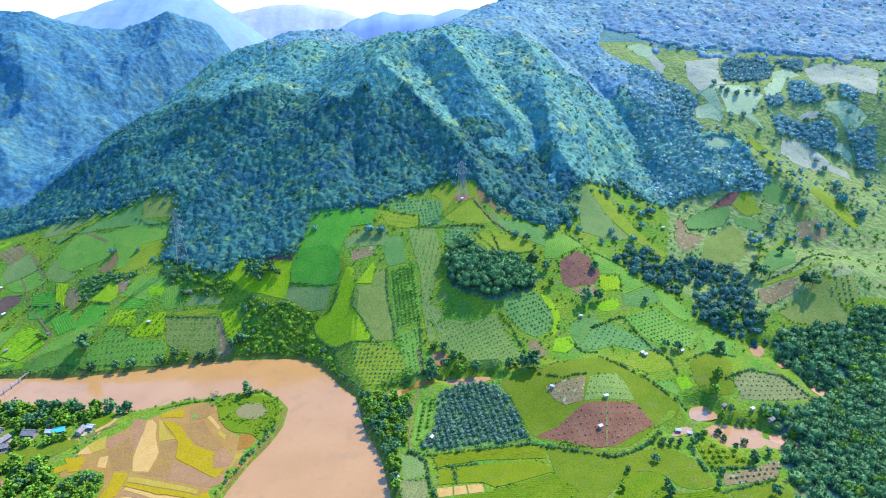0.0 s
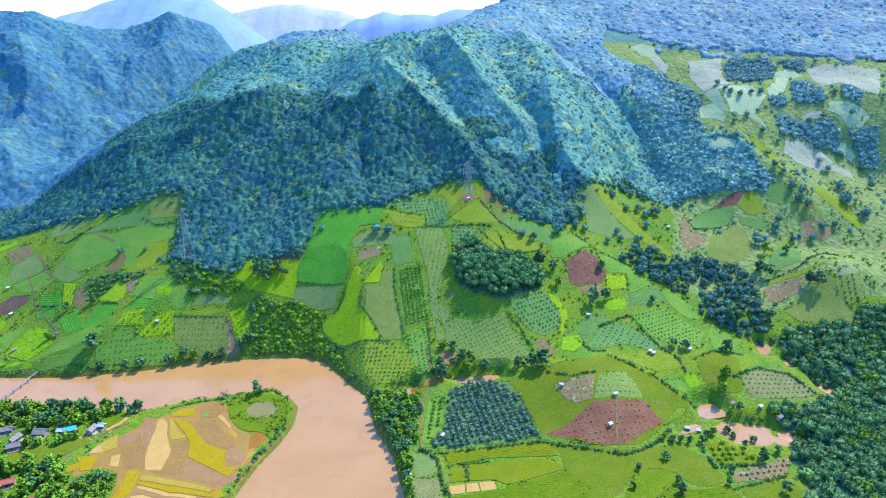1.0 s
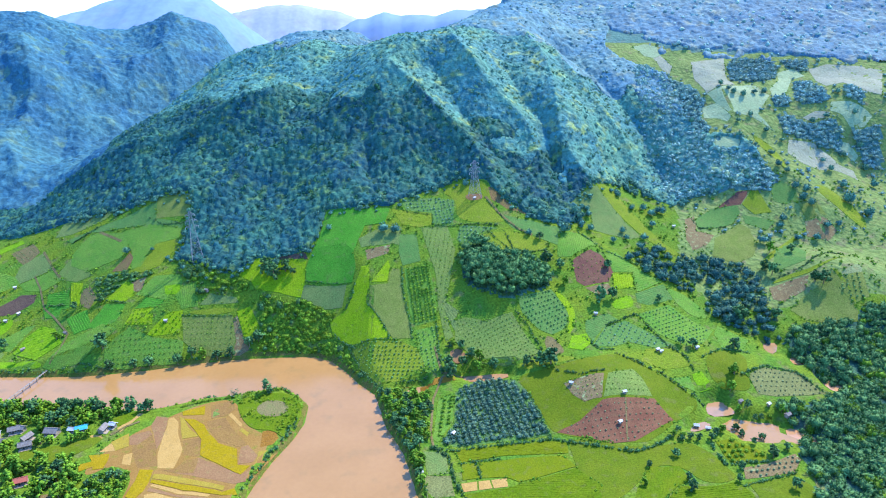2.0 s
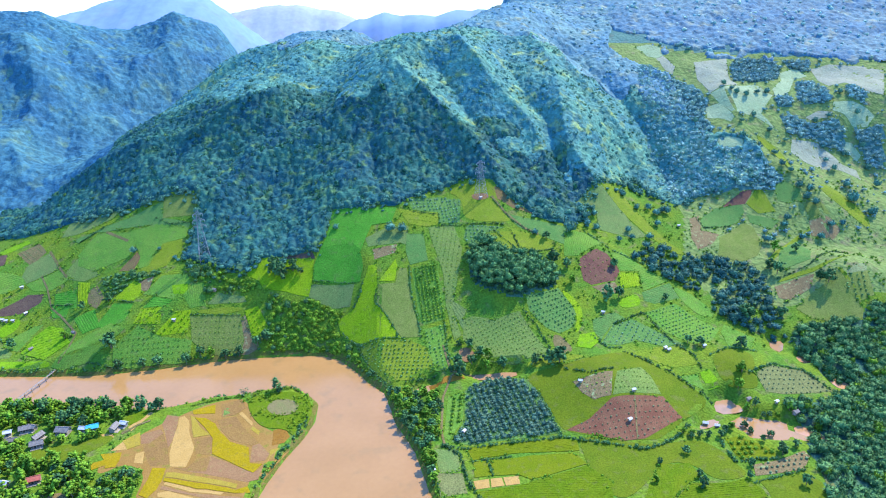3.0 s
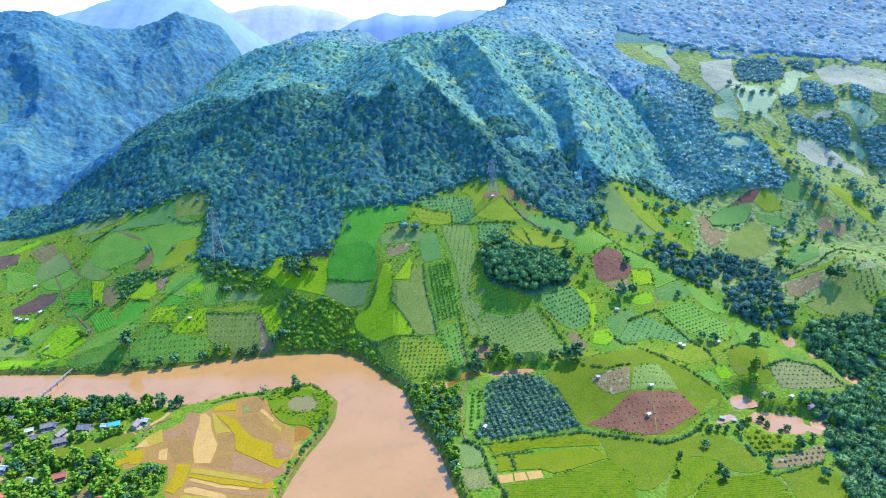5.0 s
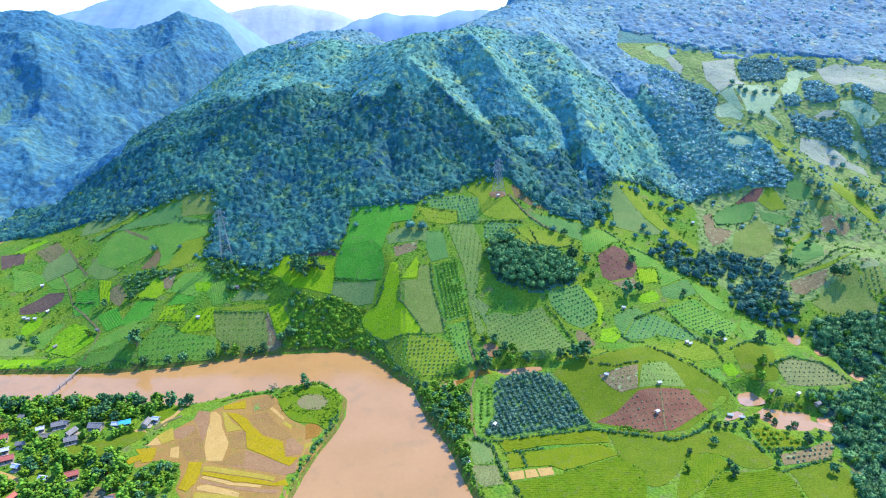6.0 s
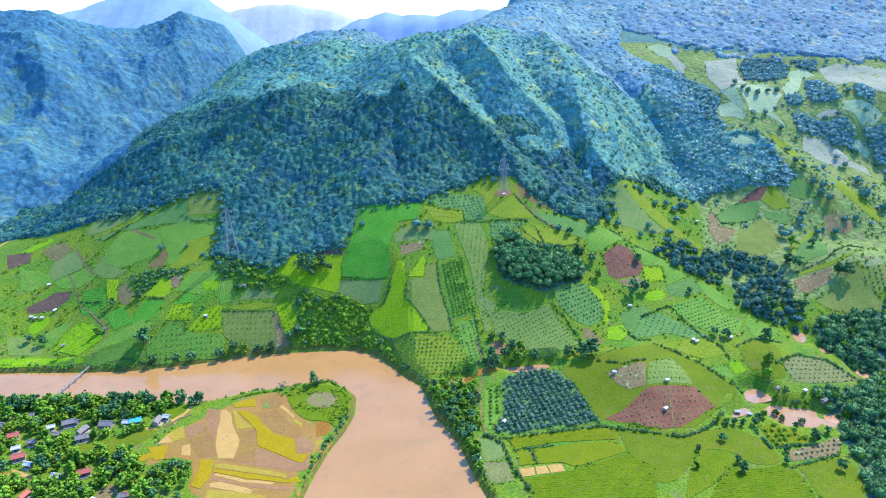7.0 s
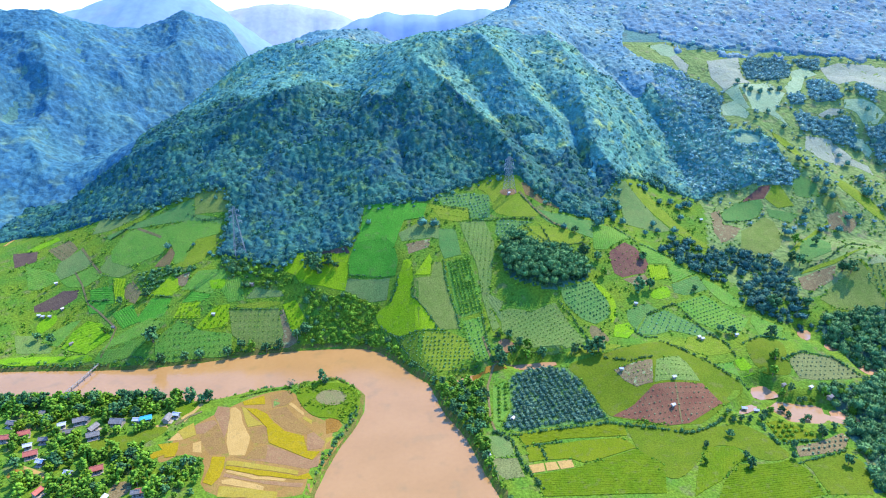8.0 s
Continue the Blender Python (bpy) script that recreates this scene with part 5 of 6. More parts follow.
def gable(bm, length, width, low, high, over=0.8, thick=0.18):
    """A pitched roof with thickness; its ridge runs along x."""
    l, w = length / 2 + over, width / 2 + over
    drop = (high - low) * over / (width / 2)
    for s in (1, -1):
        top = [(-l, 0, high), (l, 0, high), (l, s * w, low - drop), (-l, s * w, low - drop)]
        v = [bm.verts.new(q) for q in top] + [bm.verts.new((x, y, z - thick)) for x, y, z in top]
        for f in ((0, 1, 2, 3), (7, 6, 5, 4), (0, 4, 5, 1), (1, 5, 6, 2), (2, 6, 7, 3), (3, 7, 4, 0)):
            bm.faces.new([v[i] for i in (f if s < 0 else f[::-1])])


ROOFS = {"red": ("tile_red", "red tiled roof"), "pink": ("tile_red", "faded red tiled roof"), "grey": ("tile_grey", "grey roof"), "blue": ("tin_blue", "bright blue-green tin roof"), "white": ("white", "pale tin roof")}
HOUSES = []


def house(x, y, length, turn, roof):
    """A village house: walls with gables, pitched roof with ridge, door and windows."""
    HOUSES.append((x, y))
    material, words = ROOFS[roof]
    width, low, high = length * 0.6, 3.0, 3.0 + length * 0.2
    ob = new("house")
    bm = bmesh.new()
    box(bm, -length / 2, -width / 2, -0.6, length / 2, width / 2, low)
    for s in (-1, 1):
        e = s * length / 2
        a = [bm.verts.new(q) for q in ((e, -width / 2, low), (e, width / 2, low), (e, 0, high - 0.15))]
        bm.faces.new(a)
    part("wall", bm, "wall", ob)
    bm = bmesh.new()
    gable(bm, length, width, low, high)
    top = part("roof", bm, material, ob, words)
    bm = bmesh.new()
    box(bm, -length / 2 - 0.8, -0.18, high - 0.03, length / 2 + 0.8, 0.18, high + 0.12)
    part("ridge", bm, material, top)
    for k in range(4):
        bm = bmesh.new()
        wx = -length * 0.36 + k * length * 0.24
        side = -width / 2
        if k == 1:
            box(bm, wx - 0.5, side - 0.06, 0.0, wx + 0.5, side + 0.05, 2.1)
            part("door", bm, "dark", ob)
        else:
            box(bm, wx - 0.6, side - 0.06, 1.0, wx + 0.6, side + 0.05, 2.1)
            part("window", bm, "dark", ob)
    bm = bmesh.new()
    box(bm, -length / 2 - 0.3, -width / 2 - 2.2, -0.6, length / 2 + 0.3, -width / 2 - 0.02, 0.12)
    part("terrace", bm, "concrete", ob)
    ob.matrix_basis = pose(x, y, float(height(x, y)) + 0.3, 0, 0, turn)
    return tagged(ob, "village house with a " + words + " among trees", "house", "houses of the village")


def hut(x, y, length, turn, roof):
    """A field hut: four posts, a low wall and a pitched roof."""
    material, words = ROOFS[roof]
    width, low, high = length * 0.7, 1.9, 1.9 + length * 0.22
    ob = new("hut")
    for sx in (-1, 1):
        for sy in (-1, 1):
            bm = bmesh.new()
            px, py = sx * (length / 2 - 0.15), sy * (width / 2 - 0.15)
            box(bm, px - 0.08, py - 0.08, -1.0, px + 0.08, py + 0.08, low)
            part("post", bm, "bark", ob)
    bm = bmesh.new()
    box(bm, -length / 2 + 0.3, -width / 2 + 0.3, -0.8, length / 2 - 0.3, width / 2 - 0.3, 1.3)
    part("wall", bm, "wall", ob)
    bm = bmesh.new()
    gable(bm, length, width, low, high, 0.4, 0.1)
    part("roof", bm, material, ob, words)
    ob.matrix_basis = pose(x, y, float(height(x, y)) + 0.5, 0, 0, turn)
    return tagged(ob, "small field hut with a " + words, "hut", "huts in the fields")


# ---- houses of the village: x, y, length, turn, roof ----
house(-356, 351, 6.3, 5, "red")
house(-345, 355, 6.3, 20, "red")
house(-328, 332, 7.0, 20, "pink")
house(-328, 347, 4.6, 5, "grey")
house(-347, 378, 6.5, 12, "grey")
house(-314, 367, 6.7, 20, "grey")
house(-310, 368, 5.1, -15, "grey")
house(-300, 357, 6.5, 70, "grey")
house(-296, 349, 6.9, 20, "grey")
house(-286, 363, 8.5, -8, "grey")
house(-267, 365, 6.4, 20, "blue")
house(-273, 364, 4.0, -8, "white")
house(-252, 364, 6.3, 85, "grey")
house(-247, 368, 4.0, -15, "white")
house(-315, 354, 5.1, 12, "grey")
house(-277, 313, 6.5, 20, "red")
house(-241, 291, 5.2, 5, "red")
house(-244, 290, 4.0, 5, "grey")
house(-303, 294, 5.1, 70, "red")
house(-317, 323, 4.0, -15, "white")
house(-335, 341, 4.1, 20, "white")
house(-261, 286, 4.0, 85, "white")
house(-324, 363, 4.0, 20, "white")
house(-293, 310, 4.0, -15, "white")
house(-361, 368, 5.4, -15, "grey")


# ---- single trees: trunk with limbs, and a crown of many clumps of leaves ----
def cone(verts, faces, start, end, r0, r1, sides=6):
    start, end = Vector(start), Vector(end)
    turn = (end - start).to_track_quat("Z", "Y").to_matrix()
    o = len(verts)
    for centre, r in ((start, r0), (end, r1)):
        for i in range(sides):
            a = 6.2832 * i / sides
            verts.append(tuple(centre + turn @ Vector((math.cos(a) * r, math.sin(a) * r, 0))))
    faces += [(o + i, o + (i + 1) % sides, o + sides + (i + 1) % sides, o + sides + i) for i in range(sides)]
    faces.append(tuple(o + sides + i for i in range(sides)))


def tree_meshes(seed, material, slender=1.0, bare=False):
    """A tree about 1 m in reach and 2 m tall: meshes of trunk and crown."""
    rng = random.Random(seed)
    verts, faces = [], []
    top = 1.15 * slender
    cone(verts, faces, (0, 0, -0.15), (0.03, 0.02, 0.55 * slender), 0.085, 0.06)
    cone(verts, faces, (0.03, 0.02, 0.53 * slender), (-0.02, 0.05, top), 0.06, 0.025)
    ends = []
    for k in range(7 if not bare else 14):
        a, z = rng.uniform(0, 6.283), rng.uniform(0.2, 0.95) * slender
        r = rng.uniform(0.4, 0.7)
        end = (math.cos(a) * r, math.sin(a) * r, z + rng.uniform(0.12, 0.5))
        cone(verts, faces, (0, 0, z), end, 0.035, 0.012, 4)
        ends.append(end)
    trunk = mesh_of("trunk", verts, faces, "bark")
    arng = np.random.default_rng(seed)
    sv, sf = ball(1)
    cv, cf, base = [], [], 0
    knots = [Vector(e) for e in ends] + [Vector((rng.gauss(0, 0.22), rng.gauss(0, 0.22), top + rng.uniform(-0.1, 0.6))) for _ in range(6)]
    n = 46 if not bare else 10
    for i in range(n):
        k = knots[i % len(knots)]
        p = k + Vector((rng.gauss(0, 0.2), rng.gauss(0, 0.2), rng.gauss(0.05, 0.17)))
        s = rng.uniform(0.17, 0.32) if not bare else rng.uniform(0.1, 0.2)
        v = sv * (1 + arng.normal(0, 0.2, (len(sv), 1))) * s * np.array([1, 1, rng.uniform(0.6, 0.9)]) + np.array(p)
        keep = sf[(arng.random(len(sf)) > 0.12)]
        cv.append(v)
        cf.append(keep + base)
        base += len(v)
    # loose sprays of leaves round the clumps
    for i in range(260 if not bare else 60):
        k = knots[i % len(knots)]
        way = arng.normal(size=3)
        way /= np.linalg.norm(way)
        p = np.array(k) + way * np.array([0.42, 0.42, 0.34]) * rng.uniform(0.7, 1.15)
        u = arng.normal(size=3) * 0.06
        w = arng.normal(size=3) * 0.06
        cv.append(np.stack([p - u, p + u, p + w]))
        cf.append(np.array([[base, base + 1, base + 2]]))
        base += 3
    return trunk, triangles("crown", np.concatenate(cv), np.concatenate(cf), material)


TREES = {}
for mat, count, slender in (("leaf", 4, 1.0), ("dark_leaf", 4, 1.0), ("lime_leaf", 2, 1.0)):
    TREES[mat] = [tree_meshes(40 + 7 * k + len(mat), mat, slender) for k in range(count)]
TREES["tall"] = [tree_meshes(91, "dark_leaf", 1.7)]
TREES["bare"] = [tree_meshes(95, "sage_leaf", 1.2, True)]
TREE_WORDS = {"leaf": "leafy green tree with uneven crown", "dark_leaf": "dark green broad-crowned tree", "lime_leaf": "light yellow-green young tree",
              "tall": "tall dark tree on the river spit", "bare": "thin half-bare tree on the river spit"}
tree_rng = random.Random(8)


def tree(x, y, reach, look_of, tall=1.0, where="", group="trees of the valley"):
    trunk, crown = tree_rng.choice(TREES[look_of])
    ob = new("tree")
    for name, me in (("trunk", trunk), ("crown", crown)):
        new(name, me).parent = ob
    z = float(height(x, y))
    ob.matrix_basis = pose(x, y, z, 0, 0, tree_rng.uniform(0, 360)) @ Matrix.Diagonal((reach, reach, reach * tall * tree_rng.uniform(0.9, 1.15), 1))
    return tagged(ob, TREE_WORDS[look_of] + where, "tree", group)


HILL_TREES = []


def lone_tree(x, y, reach):
    if y > 545:
        HILL_TREES.append((x, y, float(height(x, y)) + reach * 0.7, reach, 1.15))
    else:
        tree(x, y, reach, "dark_leaf" if reach > 4 else tree_rng.choice(("dark_leaf", "dark_leaf", "leaf")), 1.15, " standing alone among fields", "lone trees among fields")


def tree_zone(zone, step, lo, hi, kinds, seed, keep, gaps, where, group, tall=1.0):
    px, py = scatter(WOODS[zone], step, seed, keep, gaps)
    ok = clear_of_fields(px, py)
    for x, y in zip(px[ok], py[ok]):
        if all(math.hypot(x - hx, y - hy) > 7.5 for hx, hy in HOUSES):
            tree(float(x), float(y), tree_rng.uniform(lo, hi), tree_rng.choice(kinds), tall, where, group)


tree(-149.1, 403.7, 4.3, "tall", 1.0, "", "trees on the spit")
tree(-146.0, 402.0, 2.6, "dark_leaf", 1.0, " beside a tall one", "trees on the spit")
tree(-172.0, 398.8, 3.6, "bare", 1.0, "", "trees on the spit")


# ---- trees that stand alone: x, y, reach ----
for x, y, reach in ((-171, 524, 6.5), (-164, 518, 6.5), (-155, 524, 5.0), (-67, 552, 5.0), (-56, 551, 4.5), (-297, 462, 6.6), (-311, 561, 3.9), (55, 406, 5.0), (63, 404, 6.7), (46, 408, 3.8), (78, 513, 5.4), (102, 556, 5.7), (68, 551, 3.6), (77, 545, 3.6), (132, 511, 4.0), (116, 473, 5.2), (127, 476, 4.3), (89, 508, 3.9), (91, 491, 3.3), (167, 476, 2.9)):
    lone_tree(x, y, reach)
for x, y, reach in ((180, 561, 4.4), (172, 547, 4.3), (194, 582, 4.0), (227, 456, 7.0), (292, 555, 5.3), (292, 541, 4.0), (322, 580, 4.9), (316, 573, 4.2), (309, 536, 4.0), (326, 557, 4.1), (344, 556, 4.1), (400, 603, 7.2), (409, 584, 5.2), (356, 606, 4.5), (354, 590, 4.4), (349, 598, 4.4), (360, 568, 4.3), (373, 571, 3.7), (348, 612, 4.5), (279, 509, 4.9), (276, 517, 4.4), (308, 481, 4.9), (303, 485, 4.3), (258, 456, 4.6), (167, 424, 3.2), (175, 420, 3.6), (205, 416, 4.6), (192, 386, 4.0), (184, 373, 3.5), (124, 313, 2.6), (182, 308, 3.2), (182, 282, 3.0), (123, 283, 2.9), (124, 292, 2.2), (153, 290, 2.2), (159, 301, 2.3), (105, 305, 1.8), (97, 289, 2.1)):
    lone_tree(x, y, reach)
for x, y, reach in ((340, 754, 4.3), (350, 750, 4.3), (365, 756, 3.6), (377, 757, 4.3), (335, 759, 3.6), (330, 771, 3.7), (343, 641, 3.9), (345, 662, 4.0), (326, 657, 3.9), (348, 631, 3.9), (413, 711, 4.3), (430, 714, 3.7), (458, 744, 3.9), (462, 713, 3.8), (281, 725, 4.1), (346, 720, 3.5), (327, 708, 3.4), (356, 699, 3.4), (368, 686, 3.4), (411, 685, 3.5), (433, 677, 4.2), (452, 663, 4.2), (408, 654, 4.1), (446, 636, 4.8), (406, 625, 4.0), (406, 668, 3.4), (455, 684, 4.3)):
    lone_tree(x, y, reach)
for x, y, reach in ((-148, 522, 3.0), (-286, 559, 2.2), (-318, 511, 3.8), (-342, 511, 3.3), (-344, 479, 3.2), (-369, 460, 2.7), (-394, 484, 3.9), (-408, 488, 3.4), (-204, 460, 4.3), (-225, 461, 3.9), (-235, 455, 3.9), (-257, 452, 4.4), (-268, 450, 3.9), (-288, 449, 3.5), (-216, 462, 3.4), (-193, 462, 3.8), (-172, 473, 5.2), (-179, 469, 4.3), (9, 413, 3.8), (22, 413, 4.2), (-11, 404, 4.9), (-13, 413, 4.2), (14, 383, 2.0), (-2, 415, 3.8), (5, 422, 3.4), (11, 418, 3.4), (-2, 430, 3.4), (-230, 387, 3.9), (-235, 385, 3.0)):
    lone_tree(x, y, reach)
for x, y, reach in ((134, 329, 3.1), (139, 328, 3.1), (144, 327, 3.1), (152, 327, 3.5), (157, 332, 3.6), (162, 334, 3.6), (175, 342, 3.3), (176, 336, 2.9), (133, 327, 2.7), (129, 331, 2.7), (187, 331, 3.3), (177, 322, 2.8), (194, 315, 3.6), (184, 313, 3.6), (183, 357, 3.4), (189, 357, 3.4), (223, 355, 3.9), (210, 352, 3.5), (196, 351, 2.6), (201, 350, 2.6), (192, 351, 2.6)):
    lone_tree(x, y, reach * 0.72)
for x, y, reach in ((161, 568, 3.8), (148, 552, 3.2), (162, 559, 3.2), (129, 564, 4.2), (121, 569, 4.2), (105, 582, 4.3), (118, 587, 4.9), (121, 580, 4.8), (131, 585, 3.8), (48, 595, 4.3), (60, 602, 4.9), (72, 601, 4.9), (79, 593, 4.9), (85, 580, 4.8), (65, 593, 3.8), (92, 573, 4.8), (170, 621, 3.5), (185, 642, 3.5), (193, 636, 3.5), (193, 609, 4.0), (207, 634, 4.2), (180, 605, 3.4), (207, 606, 4.1), (199, 600, 4.6), (211, 604, 4.7)):
    lone_tree(x, y, reach)


# ---- trees of the village, the banks and the yards ----
tree_zone("village", 6.3, 2.6, 4.8, ("leaf", "leaf", "leaf", "leaf", "dark_leaf", "lime_leaf"), 61, 0.95, 0.1, " between village houses", "trees of the village")
tree_zone("bank", 5.4, 2.0, 3.6, ("leaf", "dark_leaf", "leaf"), 62, 0.95, 0.08, " on the river bank", "trees on the river bank")
tree_zone("spitbush", 5.0, 1.6, 3.0, ("leaf", "lime_leaf", "dark_leaf"), 63, 0.95, 0.05, " at the edge of the plots", "trees by the plots")
tree_zone("yard", 5.5, 1.8, 3.2, ("leaf", "dark_leaf"), 64, 0.8, 0.2, " round a farmyard", "trees of the farmyard")
# the tall riverside row in front of the village
for k in range(26):
    x = -400 + 6.2 * k + tree_rng.uniform(-1.5, 1.5)
    if -238 > x:
        tree(x, 391 + tree_rng.uniform(-4, 4) - 0.02 * (x + 330), tree_rng.uniform(3.4, 4.8), tree_rng.choice(("dark_leaf", "dark_leaf", "leaf")), 1.25, " on the village shore", "trees on the village shore")
grove("hill_trees", "dark round trees dotted over the far hill fields", HILL_TREES, FINE, "vale_leaf", "trees", 68)
# low bushes under the village trees
px, py = scatter([(-480, 300), (-200, 300), (-215, 330), (-250, 372), (-260, 388), (-480, 398)], 3.6, 66, 0.55, 0.35)
ok = clear_of_fields(px, py) & np.array([all(math.hypot(a - hx, b - hy) > 6 for hx, hy in HOUSES) for a, b in zip(px, py)])
grove("bushes", "low green garden bushes between the village houses", crowns(px[ok], py[ok], 0.7, 1.7, 67), COARSE, "leaf", "bushes", 67)


def along(line, step):
    pts = []
    for (ax, ay), (bx, by) in zip(line, line[1:]):
        k = max(1, int(math.hypot(bx - ax, by - ay) / step))
        pts += [(ax + (bx - ax) * i / k, ay + (by - ay) * i / k) for i in range(k)]
    return np.array(pts + [line[-1]], float)


def hedge(line, size, plant):
    p = along(line, size * 1.1)
    rng = np.random.default_rng(len(p))
    p = p[rng.random(len(p)) > 0.12] if len(p) > 6 else p
    q = p + rng.normal(0, size * 0.28, p.shape)
    ok = water_reach(q[:, 0], q[:, 1]) > 0.3
    grove("hedge", PLANT_WORDS[plant] + " uneven hedge along a field edge", crowns(q[ok, 0], q[ok, 1], size * 0.6, size * 1.35, len(p), 0.55), MEDIUM if size > 1.25 else COARSE, plant, "hedge", len(p))


def path(line, width, material):
    p = along(line, 4.0)
    d = np.gradient(p, axis=0)
    d /= np.linalg.norm(d, axis=1)[:, None] + 1e-9
    side = np.stack([-d[:, 1], d[:, 0]], 1) * width / 2
    edge = [p + side, p - side]
    verts = [(x, y, float(height(x, y)) + lift) for e, lift in ((edge[0], 0.4), (edge[1], 0.4), (edge[0], -0.3), (edge[1], -0.3)) for x, y in e]
    n = len(p)
    faces = []
    for i in range(n - 1):
        faces += [(i, i + 1, n + i + 1, n + i), (i, 2 * n + i, 2 * n + i + 1, i + 1), (n + i, n + i + 1, 3 * n + i + 1, 3 * n + i)]
    tagged(new("path", mesh_of("path", verts, faces, material)), "pale worn earth track between the fields", "path", kind="structure")


# ---- hedges and paths ----
hedge([(-26, 330), (-10, 326), (9, 329), (51, 332), (67, 327), (87, 321), (100, 317), (117, 323), (136, 338)], 1.4, "dark_leaf")
hedge([(-25, 330), (-16, 321), (-14, 306), (-11, 293), (-4, 276)], 1.5, "dark_leaf")
hedge([(1, 315), (3, 300)], 1.0, "dark_leaf")
hedge([(-8, 314), (16, 317)], 0.9, "dark_leaf")
hedge([(43, 378), (46, 362), (51, 334)], 1.1, "dark_leaf")
hedge([(112, 411), (125, 403), (142, 391), (155, 371), (163, 364)], 1.2, "dark_leaf")
hedge([(65, 394), (81, 382), (97, 384)], 1.2, "dark_leaf")
hedge([(-21, 455), (-20, 433), (-18, 407)], 1.2, "dark_leaf")
hedge([(-89, 452), (-52, 445)], 1.0, "dark_leaf")
hedge([(-94, 455), (-80, 424), (-67, 404)], 1.2, "dark_leaf")
hedge([(-52, 403), (-28, 410), (-11, 408)], 1.2, "dark_leaf")
hedge([(-136, 515), (-119, 513), (-99, 508)], 0.9, "dark_leaf")
hedge([(-107, 470), (-87, 449)], 1.1, "dark_leaf")
hedge([(-79, 483), (-68, 467), (-58, 446)], 1.1, "dark_leaf")
hedge([(-50, 513), (-48, 485), (-43, 463), (-40, 443)], 1.1, "dark_leaf")
hedge([(-98, 487), (-93, 496), (-91, 505)], 1.2, "dark_leaf")
hedge([(44, 459), (53, 445), (60, 419)], 1.1, "dark_leaf")
hedge([(94, 433), (102, 415), (113, 416)], 1.1, "dark_leaf")
hedge([(115, 445), (143, 459), (155, 427), (166, 409), (166, 394)], 1.2, "dark_leaf")
hedge([(164, 526), (186, 514), (212, 505)], 1.2, "dark_leaf")
hedge([(0, 558), (40, 559)], 1.2, "dark_leaf")
hedge([(-22, 573), (-21, 558), (-1, 557)], 1.1, "dark_leaf")
hedge([(-46, 575), (-21, 573)], 1.0, "dark_leaf")
hedge([(-239, 489), (-197, 491)], 1.0, "dark_leaf")
hedge([(-194, 489), (-180, 469)], 1.0, "dark_leaf")
hedge([(-366, 602), (-380, 594), (-356, 608)], 1.1, "dark_leaf")
hedge([(-300, 597), (-285, 587), (-263, 586)], 1.2, "dark_leaf")
hedge([(-379, 527), (-356, 520)], 1.2, "dark_leaf")
hedge([(-314, 452), (-281, 447), (-254, 450), (-229, 456), (-202, 460), (-179, 461)], 1.2, "dark_leaf")
hedge([(-281, 447), (-267, 449), (-254, 450), (-239, 453), (-220, 458)], 1.6, "leaf")
hedge([(-313, 511), (-292, 503)], 1.0, "dark_leaf")
hedge([(27, 555), (52, 525), (83, 531)], 1.1, "dark_leaf")
hedge([(45, 554), (52, 527)], 1.0, "dark_leaf")
hedge([(30, 589), (49, 565), (69, 551)], 1.1, "dark_leaf")
hedge([(276, 502), (304, 505), (352, 532)], 1.0, "dark_leaf")
hedge([(238, 594), (240, 579), (266, 580)], 1.0, "dark_leaf")
hedge([(150, 321), (151, 304), (176, 305)], 1.4, "dark_leaf")
hedge([(152, 285), (188, 294)], 1.0, "dark_leaf")
hedge([(-117, 363), (-122, 346), (-128, 329), (-134, 308), (-140, 294)], 1.3, "leaf")
hedge([(-208, 387), (-191, 394), (-172, 398)], 1.0, "leaf")
hedge([(198, 386), (222, 399), (243, 396), (253, 371)], 1.3, "dark_leaf")
hedge([(178, 407), (194, 415), (216, 413)], 1.2, "dark_leaf")
hedge([(116, 557), (135, 535), (162, 521)], 1.2, "dark_leaf")
path([(-338, 453), (-335, 466), (-336, 483), (-363, 511), (-378, 524), (-392, 547), (-404, 562)], 1.5, "straw")
path([(-7, 412), (-18, 403), (-25, 381), (-27, 345), (-25, 330)], 1.6, "straw")
path([(-516, 639), (-516, 651), (-515, 666), (-510, 679)], 3.0, "beige")
path([(-231, 373), (-238, 368), (-245, 359)], 2.0, "straw")
path([(98, 326), (106, 360)], 0.9, "straw")
path([(-23, 434), (-18, 407), (6, 409)], 1.6, "straw")
path([(-409, 592), (-388, 567), (-376, 555)], 2.0, "straw")
path([(31, 591), (42, 574), (59, 558), (71, 551)], 2.5, "straw")
path([(-353, 599), (-323, 578)], 2.5, "straw")


# ---- rough margins between the plots: tufts and low bushes ----
spots, rng = [], np.random.default_rng(77)
for outline in FIELDS:
    p = along(outline + outline[:1], 2.2)
    keep = value_noise(p[:, 0] / 9, p[:, 1] / 9, 14) > 0.62
    spots.append(p[keep] + rng.normal(0, 0.7, (keep.sum(), 2)))
spots = np.concatenate(spots)
spots = spots[(water_reach(spots[:, 0], spots[:, 1]) > 1) & ((spots[:, 1] > 430) | (spots[:, 0] > -80))]
grove("bushes", "low green bushes along the plot margins", crowns(spots[:, 0], spots[:, 1], 0.4, 1.2, 78), COARSE, "leaf", "bushes", 78)
